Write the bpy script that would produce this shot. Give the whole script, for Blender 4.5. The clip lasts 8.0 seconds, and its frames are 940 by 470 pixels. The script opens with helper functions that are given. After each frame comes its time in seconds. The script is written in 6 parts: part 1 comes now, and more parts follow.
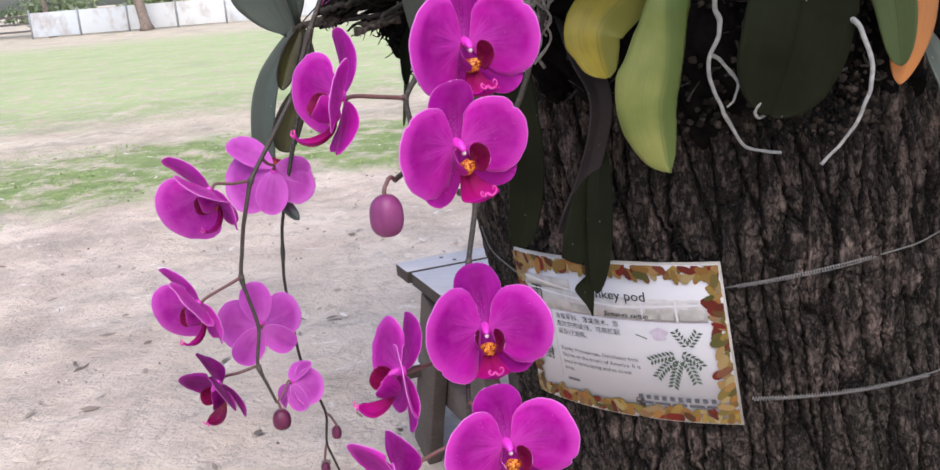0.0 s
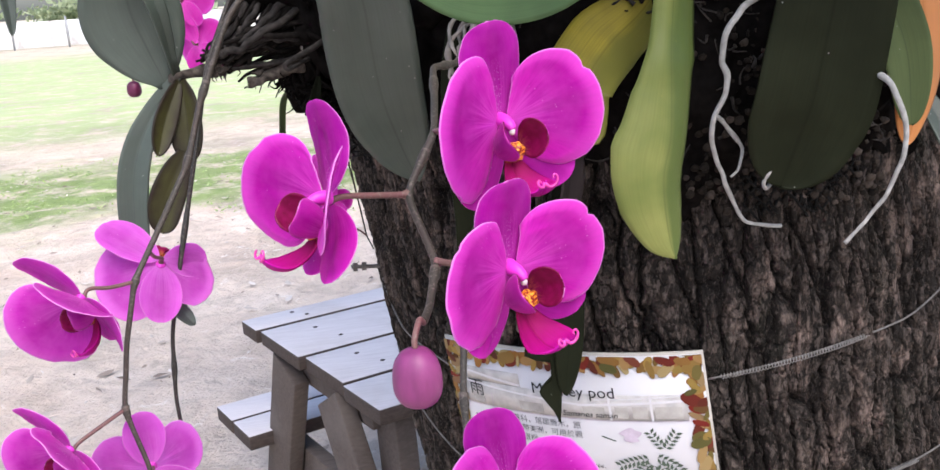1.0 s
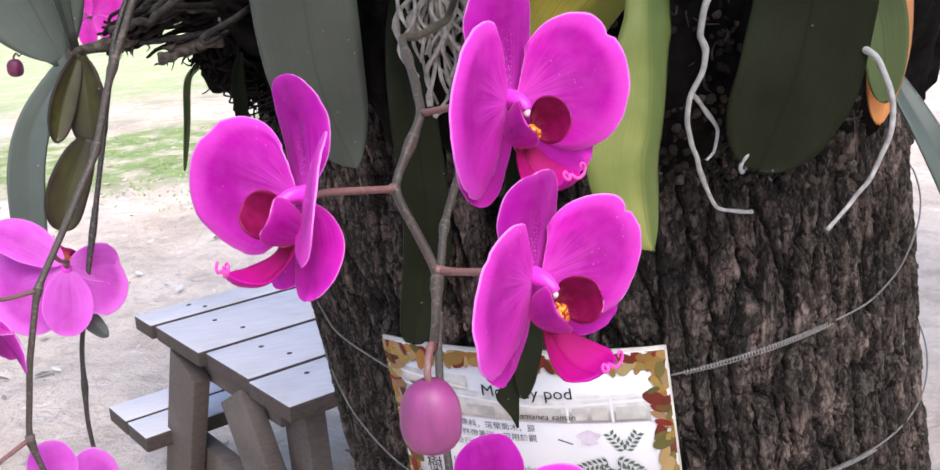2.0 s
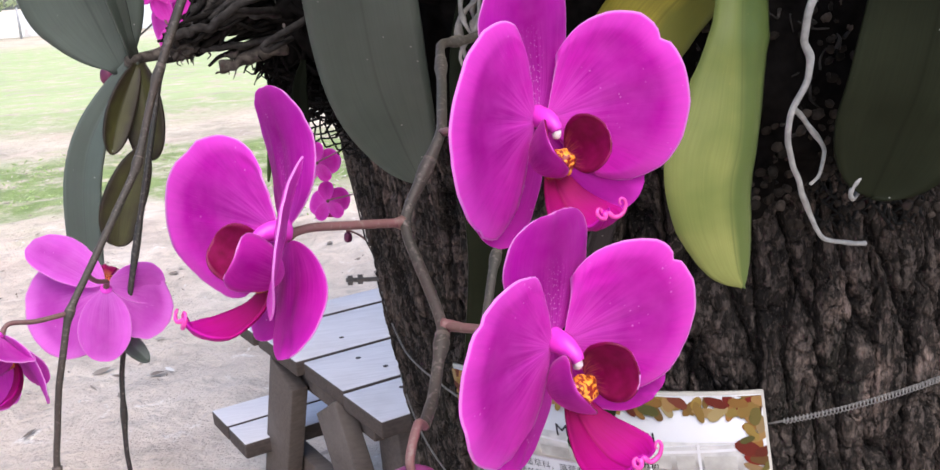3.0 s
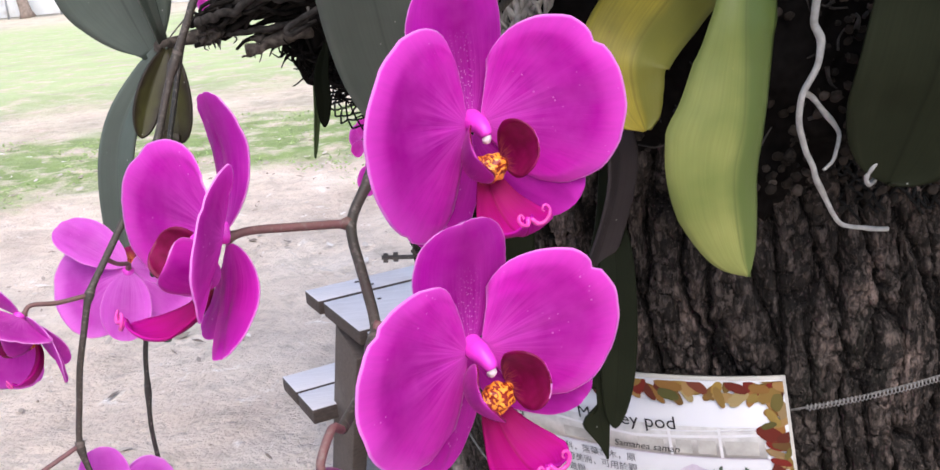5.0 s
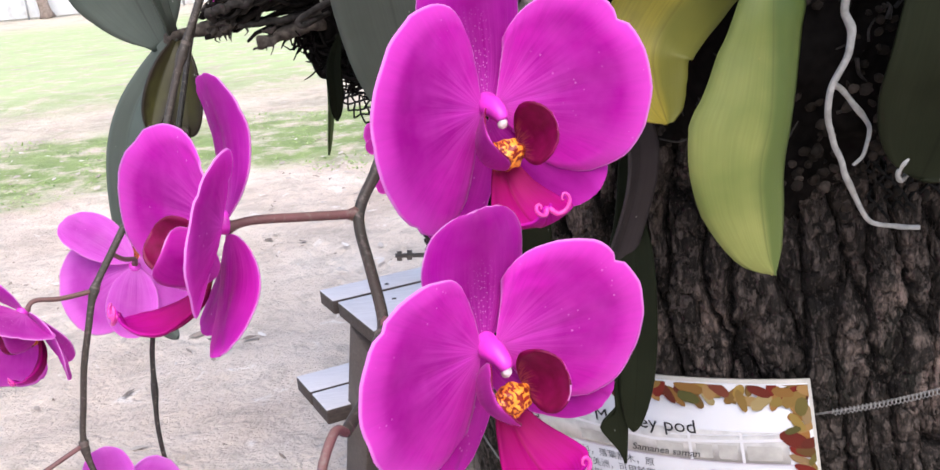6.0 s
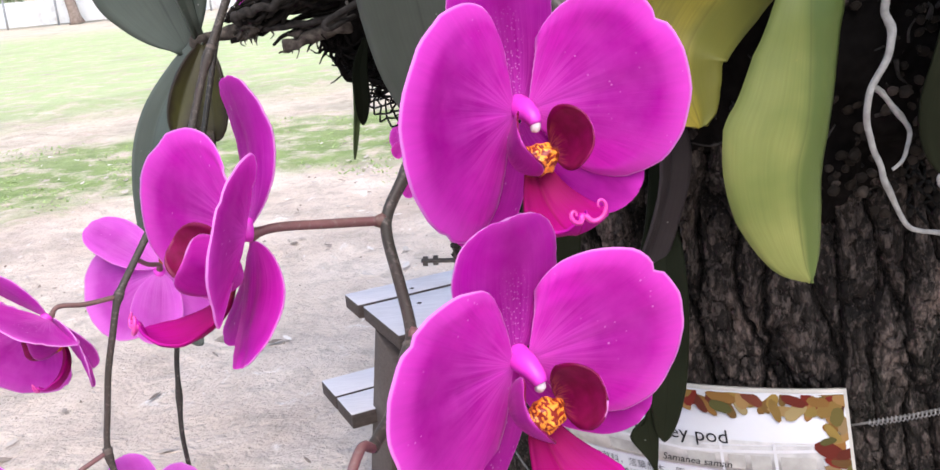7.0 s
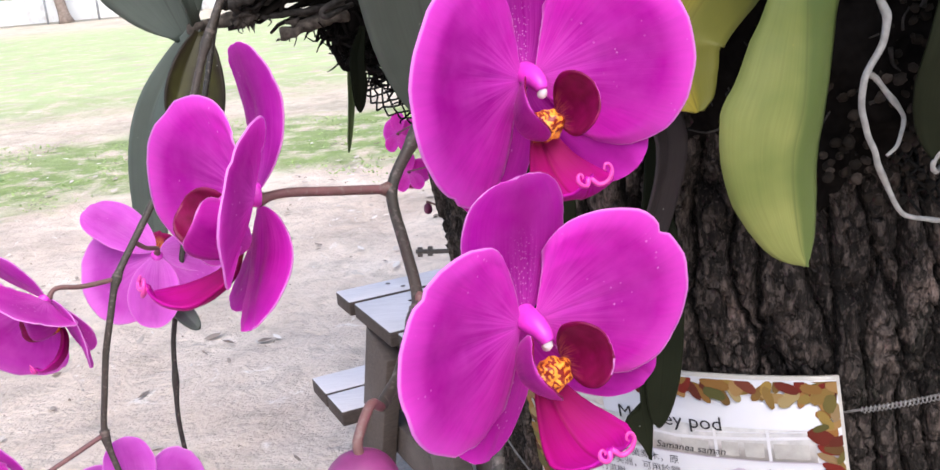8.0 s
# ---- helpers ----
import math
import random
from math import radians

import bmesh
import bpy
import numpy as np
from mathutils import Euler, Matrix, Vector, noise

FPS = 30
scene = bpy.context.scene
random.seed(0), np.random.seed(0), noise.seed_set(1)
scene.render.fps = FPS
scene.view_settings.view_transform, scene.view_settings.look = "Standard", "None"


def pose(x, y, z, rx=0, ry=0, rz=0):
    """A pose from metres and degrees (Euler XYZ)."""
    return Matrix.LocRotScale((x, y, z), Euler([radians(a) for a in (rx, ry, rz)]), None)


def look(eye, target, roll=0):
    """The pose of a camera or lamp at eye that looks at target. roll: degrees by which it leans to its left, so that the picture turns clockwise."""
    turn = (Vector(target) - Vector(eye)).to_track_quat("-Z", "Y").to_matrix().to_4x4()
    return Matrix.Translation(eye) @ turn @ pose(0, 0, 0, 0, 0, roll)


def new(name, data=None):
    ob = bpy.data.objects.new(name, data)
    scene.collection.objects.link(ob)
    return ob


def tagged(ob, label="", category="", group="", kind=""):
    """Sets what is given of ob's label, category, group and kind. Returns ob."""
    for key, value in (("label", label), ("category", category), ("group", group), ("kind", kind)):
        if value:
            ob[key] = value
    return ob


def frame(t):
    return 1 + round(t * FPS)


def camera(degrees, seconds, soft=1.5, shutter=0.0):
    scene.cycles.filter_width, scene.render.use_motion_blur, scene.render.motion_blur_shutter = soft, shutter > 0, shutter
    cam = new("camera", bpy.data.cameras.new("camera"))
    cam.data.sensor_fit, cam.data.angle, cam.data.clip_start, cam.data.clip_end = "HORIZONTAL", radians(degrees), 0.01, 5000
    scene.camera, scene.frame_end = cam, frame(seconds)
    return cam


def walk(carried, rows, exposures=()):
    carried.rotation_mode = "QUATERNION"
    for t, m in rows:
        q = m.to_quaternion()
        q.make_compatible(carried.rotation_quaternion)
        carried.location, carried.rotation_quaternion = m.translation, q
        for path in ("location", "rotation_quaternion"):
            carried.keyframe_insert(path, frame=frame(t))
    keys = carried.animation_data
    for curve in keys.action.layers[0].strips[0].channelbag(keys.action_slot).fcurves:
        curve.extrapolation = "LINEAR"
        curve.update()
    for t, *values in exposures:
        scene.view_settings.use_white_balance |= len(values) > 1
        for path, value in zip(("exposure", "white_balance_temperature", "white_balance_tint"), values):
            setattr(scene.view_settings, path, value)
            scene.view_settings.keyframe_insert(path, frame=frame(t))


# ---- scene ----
cam = camera(50.6, 8.0)
METRES, EYE, TILT, LEAN, TURN = 0.64, 1.71, -14.7, 4.6, 0.0
ROWS = [
    (0.0, 0.0, 0.0, 0.0, -0.0, 0.0, 0.0),
    (0.5, -0.0867, 0.1754, 0.0628, -4.78, 1.19, 1.19),
    (1.0, -0.1977, 0.3641, 0.1146, -10.65, 1.36, 2.12),
    (1.5, -0.2885, 0.491, 0.1431, -16.25, 0.64, 3.44),
    (1.7, -0.284, 0.5059, 0.1395, -17.9001, -0.2157, 3.4568),
    (2.8, -0.1563, 0.6132, 0.1564, -11.2539, 0.8602, 2.0585),
    (3.0, -0.1552, 0.6364, 0.1578, -10.27, 0.76, 1.92),
    (3.5, -0.1308, 0.6544, 0.1671, -9.09, -0.53, 1.56),
    (4.0, -0.1011, 0.6379, 0.1643, -7.32, -0.67, 1.74),
    (4.5, -0.072, 0.619, 0.1702, -5.88, -0.84, 1.67),
    (4.7, -0.0713, 0.6159, 0.1819, -5.8854, -1.1319, 1.8429),
    (5.8, -0.0511, 0.6496, 0.1607, -4.3056, -0.5953, 1.1188),
    (6.0, -0.0626, 0.6556, 0.171, -4.61, -0.94, 1.48),
    (6.5, -0.0665, 0.6712, 0.1748, -3.9, -0.61, 1.47),
    (7.0, -0.0645, 0.6759, 0.1729, -3.18, -0.68, 1.41),
    (7.5, -0.0651, 0.6818, 0.17, -3.52, -0.56, 1.17),
    (8.0, -0.0745, 0.6701, 0.153, -3.78, -0.57, 1.12),
]
walk(cam, [(t, pose(0, 0, EYE, TILT, LEAN, TURN) @ pose(METRES * x, METRES * y, METRES * z, 90 + pitch, roll, yaw)) for t, x, y, z, yaw, pitch, roll in ROWS],
     [(0.0, 0.65, 6300, 13), (0.5, 0.85, 6300, 13), (1.0, 1.05, 6300, 13), (1.5, 1.27, 6300, 13), (3.0, 1.0, 6300, 13), (4.5, 0.95, 6300, 13), (6.0, 1.05, 6300, 13), (8.0, 1.05, 6300, 13)])

# ---- world, sun and exposure ----
world = bpy.data.worlds.new("sky")
scene.world = world
world.use_nodes = True
wn, wl = world.node_tree.nodes, world.node_tree.links
sky = wn.new("ShaderNodeTexSky")
sky.sky_type = "NISHITA"
sky.sun_disc = False
sky.sun_elevation, sky.sun_rotation = radians(56), radians(175)
sky.dust_density, sky.air_density = 3.0, 1.0
wn["Background"].inputs["Strength"].default_value = 0.15
wl.new(sky.outputs["Color"], wn["Background"].inputs["Color"])
sun = new("sun", bpy.data.lights.new("sun", "SUN"))
sun.data.energy, sun.data.angle, sun.data.color = 1.55, radians(50), (1.0, 0.96, 0.9)
sun.matrix_world = look((0.5, -6.0, 9.0), (0, 0, 0))

# ---- small tools ----


def part(name, bm, material, parent=None, label=""):
    """Links a bmesh or a mesh as one object, under a thing or a part."""
    if isinstance(bm, bmesh.types.BMesh):
        me = bpy.data.meshes.new(name)
        bm.to_mesh(me)
        bm.free()
    else:
        me = bm
    for p in me.polygons:
        p.use_smooth = True
    if material and not me.materials:
        me.materials.append(material)
    ob = new(name, me)
    if parent:
        ob.parent = parent
    if label:
        ob["label"] = label
    return ob


def thing(name, m, label, category, group="", kind=""):
    ob = new(name)
    ob.empty_display_size = 0.02
    ob.matrix_world = m
    return tagged(ob, label, category, group, kind)


def flat(ob):
    for p in ob.data.polygons:
        p.use_smooth = False
    return ob


def pydata(name, verts, faces, uvs=None):
    me = bpy.data.meshes.new(name)
    me.from_pydata([tuple(v) for v in verts], [], faces)
    if uvs is not None:
        layer = me.uv_layers.new(name="UVMap")
        idx = np.empty(len(me.loops), dtype=np.int32)
        me.loops.foreach_get("vertex_index", idx)
        layer.data.foreach_set("uv", np.asarray(uvs, dtype=np.float32)[idx].ravel())
    me.update()
    return me


def sheet(name, fn, nu, nv, thick):
    """A thin double-sided sheet: fn maps arrays u in 0..1 and v in -1..1 to x, y, z."""
    u, v = np.meshgrid(np.linspace(0, 1, nu), np.linspace(-1, 1, nv), indexing="ij")
    p = np.stack(fn(u, v), -1)
    du, dv = np.gradient(p, axis=0), np.gradient(p, axis=1)
    n = np.cross(du, dv)
    n /= np.linalg.norm(n, axis=-1, keepdims=True) + 1e-12
    a, b = (p + n * thick / 2).reshape(-1, 3), (p - n * thick / 2).reshape(-1, 3)
    uv = np.stack([u, v * 0.5 + 0.5], -1).reshape(-1, 2)
    k, faces = nu * nv, []
    for i in range(nu - 1):
        for j in range(nv - 1):
            q = (i * nv + j, (i + 1) * nv + j, (i + 1) * nv + j + 1, i * nv + j + 1)
            faces.append(q)
            faces.append(tuple(k + w for w in reversed(q)))
    rim = [i * nv for i in range(nu)] + [(nu - 1) * nv + j for j in range(1, nv)] + [i * nv + nv - 1 for i in range(nu - 2, -1, -1)] + [j for j in range(nv - 2, 0, -1)]
    for i, r in enumerate(rim):
        s = rim[(i + 1) % len(rim)]
        faces.append((s, r, k + r, k + s))
    return pydata(name, np.concatenate([a, b]), faces, np.concatenate([uv, uv]))


def glide(points, steps=6):
    """A smooth line through a few points."""
    pts = [Vector(p) for p in points]
    pts = [2 * pts[0] - pts[1]] + pts + [2 * pts[-1] - pts[-2]]
    out = []
    for i in range(1, len(pts) - 2):
        a, b, c, d = pts[i - 1:i + 3]
        for s in range(steps):
            t = s / steps
            out.append(0.5 * (2 * b + (c - a) * t + (2 * a - 5 * b + 4 * c - d) * t * t + (3 * b - a - 3 * c + d) * t ** 3))
    out.append(pts[-2])
    return out


def tube(bm, points, r0, r1=None, seg=8, steps=6, swell=()):
    """A tapering tube along a smooth line; swell: (place 0..1, added radius, width) of nodes."""
    line = glide(points, steps) if steps > 1 else [Vector(p) for p in points]
    r1 = r0 if r1 is None else r1
    n, rings, side = len(line), [], None
    for i, p in enumerate(line):
        d = (line[min(i + 1, n - 1)] - line[max(i - 1, 0)]).normalized()
        if side is None:
            side = d.orthogonal().normalized()
        side = (side - d * side.dot(d)).normalized()
        other = d.cross(side)
        f = i / (n - 1)
        r = r0 + (r1 - r0) * f + sum(a * math.exp(-((f - c) / w) ** 2) for c, a, w in swell)
        rings.append([bm.verts.new(p + (side * math.cos(2 * math.pi * k / seg) + other * math.sin(2 * math.pi * k / seg)) * r) for k in range(seg)])
    for a, b in zip(rings, rings[1:]):
        for k in range(seg):
            bm.faces.new((a[k], a[(k + 1) % seg], b[(k + 1) % seg], b[k]))
    bm.faces.new(list(reversed(rings[0])))
    bm.faces.new(rings[-1])
    return bm


def blob(bm, centre, size, rough=0.0, seed=0, sub=3):
    made = bmesh.ops.create_icosphere(bm, subdivisions=sub, radius=1.0)["verts"]
    for v in made:
        k = 1 + rough * noise.noise(v.co * 2.2 + Vector((seed * 3.1, seed, 0)))
        v.co = Vector(centre) + Vector((v.co.x * size[0], v.co.y * size[1], v.co.z * size[2])) * k
    return bm


def board(bm, m, sx, sy, sz, bevel=0.003):
    """A plank with rounded edges, centred at m."""
    tmp = bmesh.new()
    bmesh.ops.create_cube(tmp, size=1.0)
    for v in tmp.verts:
        v.co = Vector((v.co.x * sx, v.co.y * sy, v.co.z * sz))
    bmesh.ops.bevel(tmp, geom=tmp.edges[:], offset=bevel, segments=2, affect="EDGES", profile=0.5)
    bmesh.ops.transform(tmp, matrix=m, verts=tmp.verts[:])
    me = bpy.data.meshes.new("tmp")
    tmp.to_mesh(me)
    tmp.free()
    bm.from_mesh(me)
    bpy.data.meshes.remove(me)
    return bm


def hash2(i, j, k=0):
    h = np.sin(i * 127.1 + j * 311.7 + k * 74.7) * 43758.5453
    return h - np.floor(h)


def value_noise(x, y, k=0):
    i, j = np.floor(x), np.floor(y)
    f, g = x - i, y - j
    f, g = f ** 3 * (f * (f * 6 - 15) + 10), g ** 3 * (g * (g * 6 - 15) + 10)
    return (hash2(i, j, k) * (1 - f) + hash2(i + 1, j, k) * f) * (1 - g) + (hash2(i, j + 1, k) * (1 - f) + hash2(i + 1, j + 1, k) * f) * g


def cells(x, y, k=0):
    """Distance between the two nearest cell centres, and the nearest cell's random number."""
    i, j = np.floor(x), np.floor(y)
    f1, f2, tone = np.full(x.shape, 9.0), np.full(x.shape, 9.0), np.zeros(x.shape)
    for a in (-1, 0, 1):
        for b in (-1, 0, 1):
            ci, cj = i + a, j + b
            ax, ay = np.abs(ci + hash2(ci, cj, k + 1) - x), np.abs(cj + hash2(ci, cj, k + 2) - y)
            d = 0.62 * np.maximum(ax, ay) + 0.38 * np.hypot(ax, ay)
            near = d < f1
            f2 = np.where(near, f1, np.minimum(f2, d))
            tone = np.where(near, hash2(ci, cj, k + 3), tone)
            f1 = np.where(near, d, f1)
    return f2 - f1, tone


# ---- materials ----


class Nodes:
    """A short way to write node materials."""

    def __init__(self, name, rough=0.6, spec=0.4, metal=0.0):
        self.mat = bpy.data.materials.new(name)
        self.mat.use_nodes = True
        self.tree = self.mat.node_tree
        self.n, self.l = self.tree.nodes, self.tree.links
        self.p = self.n["Principled BSDF"]
        self.p.inputs["Roughness"].default_value = rough
        self.p.inputs["Specular IOR Level"].default_value = spec
        self.p.inputs["Metallic"].default_value = metal
        self.co = self.n.new("ShaderNodeTexCoord")

    def put(self, socket, value):
        if hasattr(value, "is_output"):
            self.l.new(value, socket)
        elif isinstance(value, (tuple, list)) and len(value) == 3 and socket.type == "RGBA":
            socket.default_value = (*value, 1)
        else:
            socket.default_value = value

    def stretch(self, source, scale):
        m = self.n.new("ShaderNodeMapping")
        self.l.new(self.co.outputs[source], m.inputs["Vector"])
        m.inputs["Scale"].default_value = scale
        return m.outputs["Vector"]

    def noise(self, scale, detail=4.0, source="Object", stretch=(1, 1, 1), rough=0.55, warp=0.0):
        t = self.n.new("ShaderNodeTexNoise")
        self.l.new(self.stretch(source, stretch), t.inputs["Vector"])
        t.inputs["Scale"].default_value, t.inputs["Detail"].default_value = scale, detail
        t.inputs["Roughness"].default_value, t.inputs["Distortion"].default_value = rough, warp
        return t.outputs["Fac"]

    def voronoi(self, scale, feature="F1", source="Object", stretch=(1, 1, 1), out="Distance"):
        t = self.n.new("ShaderNodeTexVoronoi")
        t.feature = feature
        self.l.new(self.stretch(source, stretch), t.inputs["Vector"])
        t.inputs["Scale"].default_value = scale
        return t.outputs[out]

    def ramp(self, fac, *stops):
        r = self.n.new("ShaderNodeValToRGB")
        self.l.new(fac, r.inputs["Fac"])
        while len(r.color_ramp.elements) < len(stops):
            r.color_ramp.elements.new(0.5)
        for e, (place, colour) in zip(r.color_ramp.elements, stops):
            e.position = place
            e.color = (*colour, 1) if isinstance(colour, (tuple, list)) else (colour, colour, colour, 1)
        return r.outputs["Color"]

    def mix(self, fac, a, b, blend="MIX"):
        m = self.n.new("ShaderNodeMix")
        m.data_type, m.blend_type = "RGBA", blend
        self.put(m.inputs[0], fac), self.put(m.inputs[6], a), self.put(m.inputs[7], b)
        return m.outputs[2]

    def math(self, op, a, b=0.0):
        m = self.n.new("ShaderNodeMath")
        m.operation = op
        self.put(m.inputs[0], a), self.put(m.inputs[1], b)
        return m.outputs[0]

    def uv(self):
        s = self.n.new("ShaderNodeSeparateXYZ")
        self.l.new(self.co.outputs["UV"], s.inputs[0])
        return s.outputs[0], s.outputs[1]

    def place(self):
        s = self.n.new("ShaderNodeSeparateXYZ")
        self.l.new(self.co.outputs["Object"], s.inputs[0])
        return s.outputs

    def random(self):
        return self.n.new("ShaderNodeObjectInfo").outputs["Random"]

    def island(self):
        return self.n.new("ShaderNodeNewGeometry").outputs["Random Per Island"]

    def colour(self, c):
        self.put(self.p.inputs["Base Color"], c)
        return self

    def rough(self, r):
        self.put(self.p.inputs["Roughness"], r)
        return self

    def bump(self, height, strength=0.3, distance=0.002):
        b = self.n.new("ShaderNodeBump")
        b.inputs["Strength"].default_value, b.inputs["Distance"].default_value = strength, distance
        self.l.new(height, b.inputs["Height"])
        self.l.new(b.outputs["Normal"], self.p.inputs["Normal"])
        return self

    def translucent(self, colour, share):
        t, m = self.n.new("ShaderNodeBsdfTranslucent"), self.n.new("ShaderNodeMixShader")
        self.put(t.inputs["Color"], colour)
        m.inputs[0].default_value = share
        self.l.new(self.p.outputs[0], m.inputs[1]), self.l.new(t.outputs[0], m.inputs[2])
        self.l.new(m.outputs[0], self.n["Material Output"].inputs["Surface"])
        return self


def petal_material(name, deep, mid, pale, rim, speckle=0.0):
    k = Nodes(name, 0.55, 0.14)
    u, v = k.uv()
    across = k.math("ABSOLUTE", k.math("SUBTRACT", v, 0.5))
    vein = k.noise(1.0, 4, "UV", (2.2, 60, 1), 0.6, 0.8)
    soft = k.noise(70, 4, "Object")
    lens = k.math("MULTIPLY", k.ramp(u, (0.10, 0.0), (0.45, 1.0), (0.74, 0.9), (0.98, 0.1)), k.ramp(k.math("ADD", across, k.math("MULTIPLY", k.math("SUBTRACT", k.noise(22, 2), 0.5), 0.5)), (0.05, 1.0), (0.42, 0.0)))
    body = k.mix(lens, mid, deep)
    body = k.mix(k.ramp(u, (0.02, 0.75), (0.30, 0.0)), body, pale)
    body = k.mix(k.ramp(vein, (0.42, 0.0), (0.72, 0.45)), body, deep)
    body = k.mix(k.ramp(soft, (0.35, 0.0), (0.8, 0.35)), body, pale)
    body = k.mix(k.ramp(k.voronoi(330), (0.10, 0.6), (0.16, 0.0)), body, k.mix(k.ramp(k.noise(45, 2), (0.58, 0.0), (0.64, 1.0)), body, rim))
    fan = k.math("MULTIPLY", k.ramp(k.noise(1.0, 3, "UV", (1.2, 34, 1), 0.5), (0.44, 0.0), (0.64, 0.9)), k.ramp(u, (0.05, 0.9), (0.62, 0.0)))
    body = k.mix(fan, body, pale)
    if speckle:
        line = k.math("MULTIPLY", k.ramp(across, (0.07, 1.0), (0.17, 0.0)), k.ramp(u, (0.05, 1.0), (0.35, 0.9), (0.6, 0.0)))
        body = k.mix(k.math("MULTIPLY", line, k.ramp(k.voronoi(900), (0.18, 0.7), (0.28, 0.0))), body, rim)
    halo = k.math("MAXIMUM", k.ramp(across, (0.42, 0.0), (0.5, 0.35)), k.ramp(u, (0.80, 0.0), (0.99, 0.65)))
    body = k.mix(halo, body, pale)
    edge = k.math("MAXIMUM", k.ramp(across, (0.488, 0.0), (0.5, 1.0)), k.ramp(u, (0.980, 0.0), (0.995, 1.0)))
    c = k.mix(k.math("MULTIPLY", edge, 0.8), body, rim)
    k.colour(c).bump(k.math("ADD", vein, k.math("MULTIPLY", soft, 0.8)), 0.34, 0.0007).translucent(c, 0.56)
    k.p.inputs["Sheen Weight"].default_value = 0.08
    k.p.inputs["Sheen Roughness"].default_value = 0.35
    return k.mat


PETAL = petal_material("petal_magenta", (0.48, 0.006, 0.375), (0.75, 0.023, 0.60), (0.89, 0.14, 0.77), (0.92, 0.45, 0.90))
PETAL_DORSAL = petal_material("petal_magenta_speckled", (0.37, 0.003, 0.28), (0.55, 0.010, 0.46), (0.74, 0.09, 0.63), (0.92, 0.45, 0.90), 1.0)
PETAL_LOW = petal_material("petal_magenta_deep", (0.44, 0.004, 0.34), (0.66, 0.015, 0.54), (0.80, 0.09, 0.68), (0.92, 0.45, 0.90))
PETAL_DARK = petal_material("petal_purple", (0.25, 0.005, 0.19), (0.40, 0.014, 0.32), (0.54, 0.07, 0.46), (0.6, 0.2, 0.5))
PETAL_SPRAY = petal_material("petal_violet_pink", (0.50, 0.020, 0.42), (0.72, 0.055, 0.62), (0.84, 0.22, 0.76), (0.92, 0.5, 0.90))
PETAL_SMALL = petal_material("petal_hot_pink", (0.70, 0.03, 0.50), (0.84, 0.07, 0.66), (0.90, 0.20, 0.76), (0.92, 0.45, 0.90))
PETAL_PALE = petal_material("petal_pink", (0.54, 0.07, 0.50), (0.73, 0.145, 0.70), (0.82, 0.28, 0.79), (0.85, 0.40, 0.80))


def lip_material():
    k = Nodes("lip_crimson", 0.6, 0.12)
    u, v = k.uv()
    body = k.ramp(u, (0.0, (0.50, 0.16, 0.05)), (0.14, (0.27, 0.003, 0.07)), (0.5, (0.40, 0.004, 0.20)), (1.0, (0.56, 0.012, 0.42)))
    streak = k.noise(1.0, 2, "UV", (3, 30, 1))
    c = k.mix(k.ramp(streak, (0.45, 0.0), (0.7, 0.4)), body, (0.30, 0.003, 0.08))
    keel = k.ramp(k.math("ABSOLUTE", k.math("SUBTRACT", v, 0.5)), (0.0, 0.7), (0.035, 0.0))
    c = k.mix(keel, c, (0.22, 0.003, 0.06))
    k.colour(c).bump(streak, 0.2, 0.0005).translucent(c, 0.25)
    return k.mat


def callus_material():
    """Orange with irregular brown stripes."""
    k = Nodes("callus_orange", 0.4, 0.4)
    f = k.noise(520, 3, "Object", (1, 0.5, 0.8), 0.5, 1.2)
    k.colour(k.mix(k.ramp(f, (0.47, 1.0), (0.53, 0.0)), k.ramp(k.noise(90, 2), (0.35, (0.80, 0.20, 0.02)), (0.65, (0.90, 0.38, 0.04))), (0.22, 0.012, 0.008))).bump(f, 0.4, 0.0008)
    return k.mat


LIP = lip_material()
CALLUS = callus_material()


def plain(name, c, rough=0.5, scale=60, spread=0.25, spec=0.4, bump=0.15, source="Object", stretch=(1, 1, 1)):
    k = Nodes(name, rough, spec)
    f = k.noise(scale, 5, source, stretch)
    dark, light = tuple(x * (1 - spread) for x in c), tuple(min(1, x * (1 + spread)) for x in c)
    k.colour(k.ramp(f, (0.3, dark), (0.7, light)))
    k.bump(f, bump, 0.001)
    return k.mat


def lobe_material():
    """Crimson, with fine orange and dark lines running out of the throat."""
    k = Nodes("lobe_crimson", 0.45, 0.3)
    u, v = k.uv()
    body = k.ramp(k.noise(180, 3), (0.3, (0.15, 0.0015, 0.036)), (0.7, (0.25, 0.003, 0.085)))
    line = k.math("MULTIPLY", k.ramp(k.noise(1.0, 2, "UV", (4, 26, 1), 0.5), (0.46, 0.0), (0.54, 1.0)), k.ramp(u, (0.16, 0.8), (0.42, 0.0)))
    c = k.mix(line, body, (0.52, 0.13, 0.09))
    k.colour(c).bump(k.noise(150, 3), 0.12, 0.0006).translucent(c, 0.25)
    return k.mat


LOBE = lobe_material()
TENDRIL = plain("tendril_pink", (0.62, 0.05, 0.32), 0.4, 300, 0.25)
COLUMN = plain("column_pink", (0.62, 0.04, 0.48), 0.4, 200, 0.15)
CAP = plain("cap_white", (0.78, 0.66, 0.70), 0.4, 300, 0.08)
BUD = plain("bud_mauve", (0.19, 0.034, 0.128), 0.45, 40, 0.2, stretch=(3, 3, 1), bump=0.05)
BUD_DARK = plain("bud_maroon", (0.10, 0.012, 0.048), 0.45, 60, 0.25)


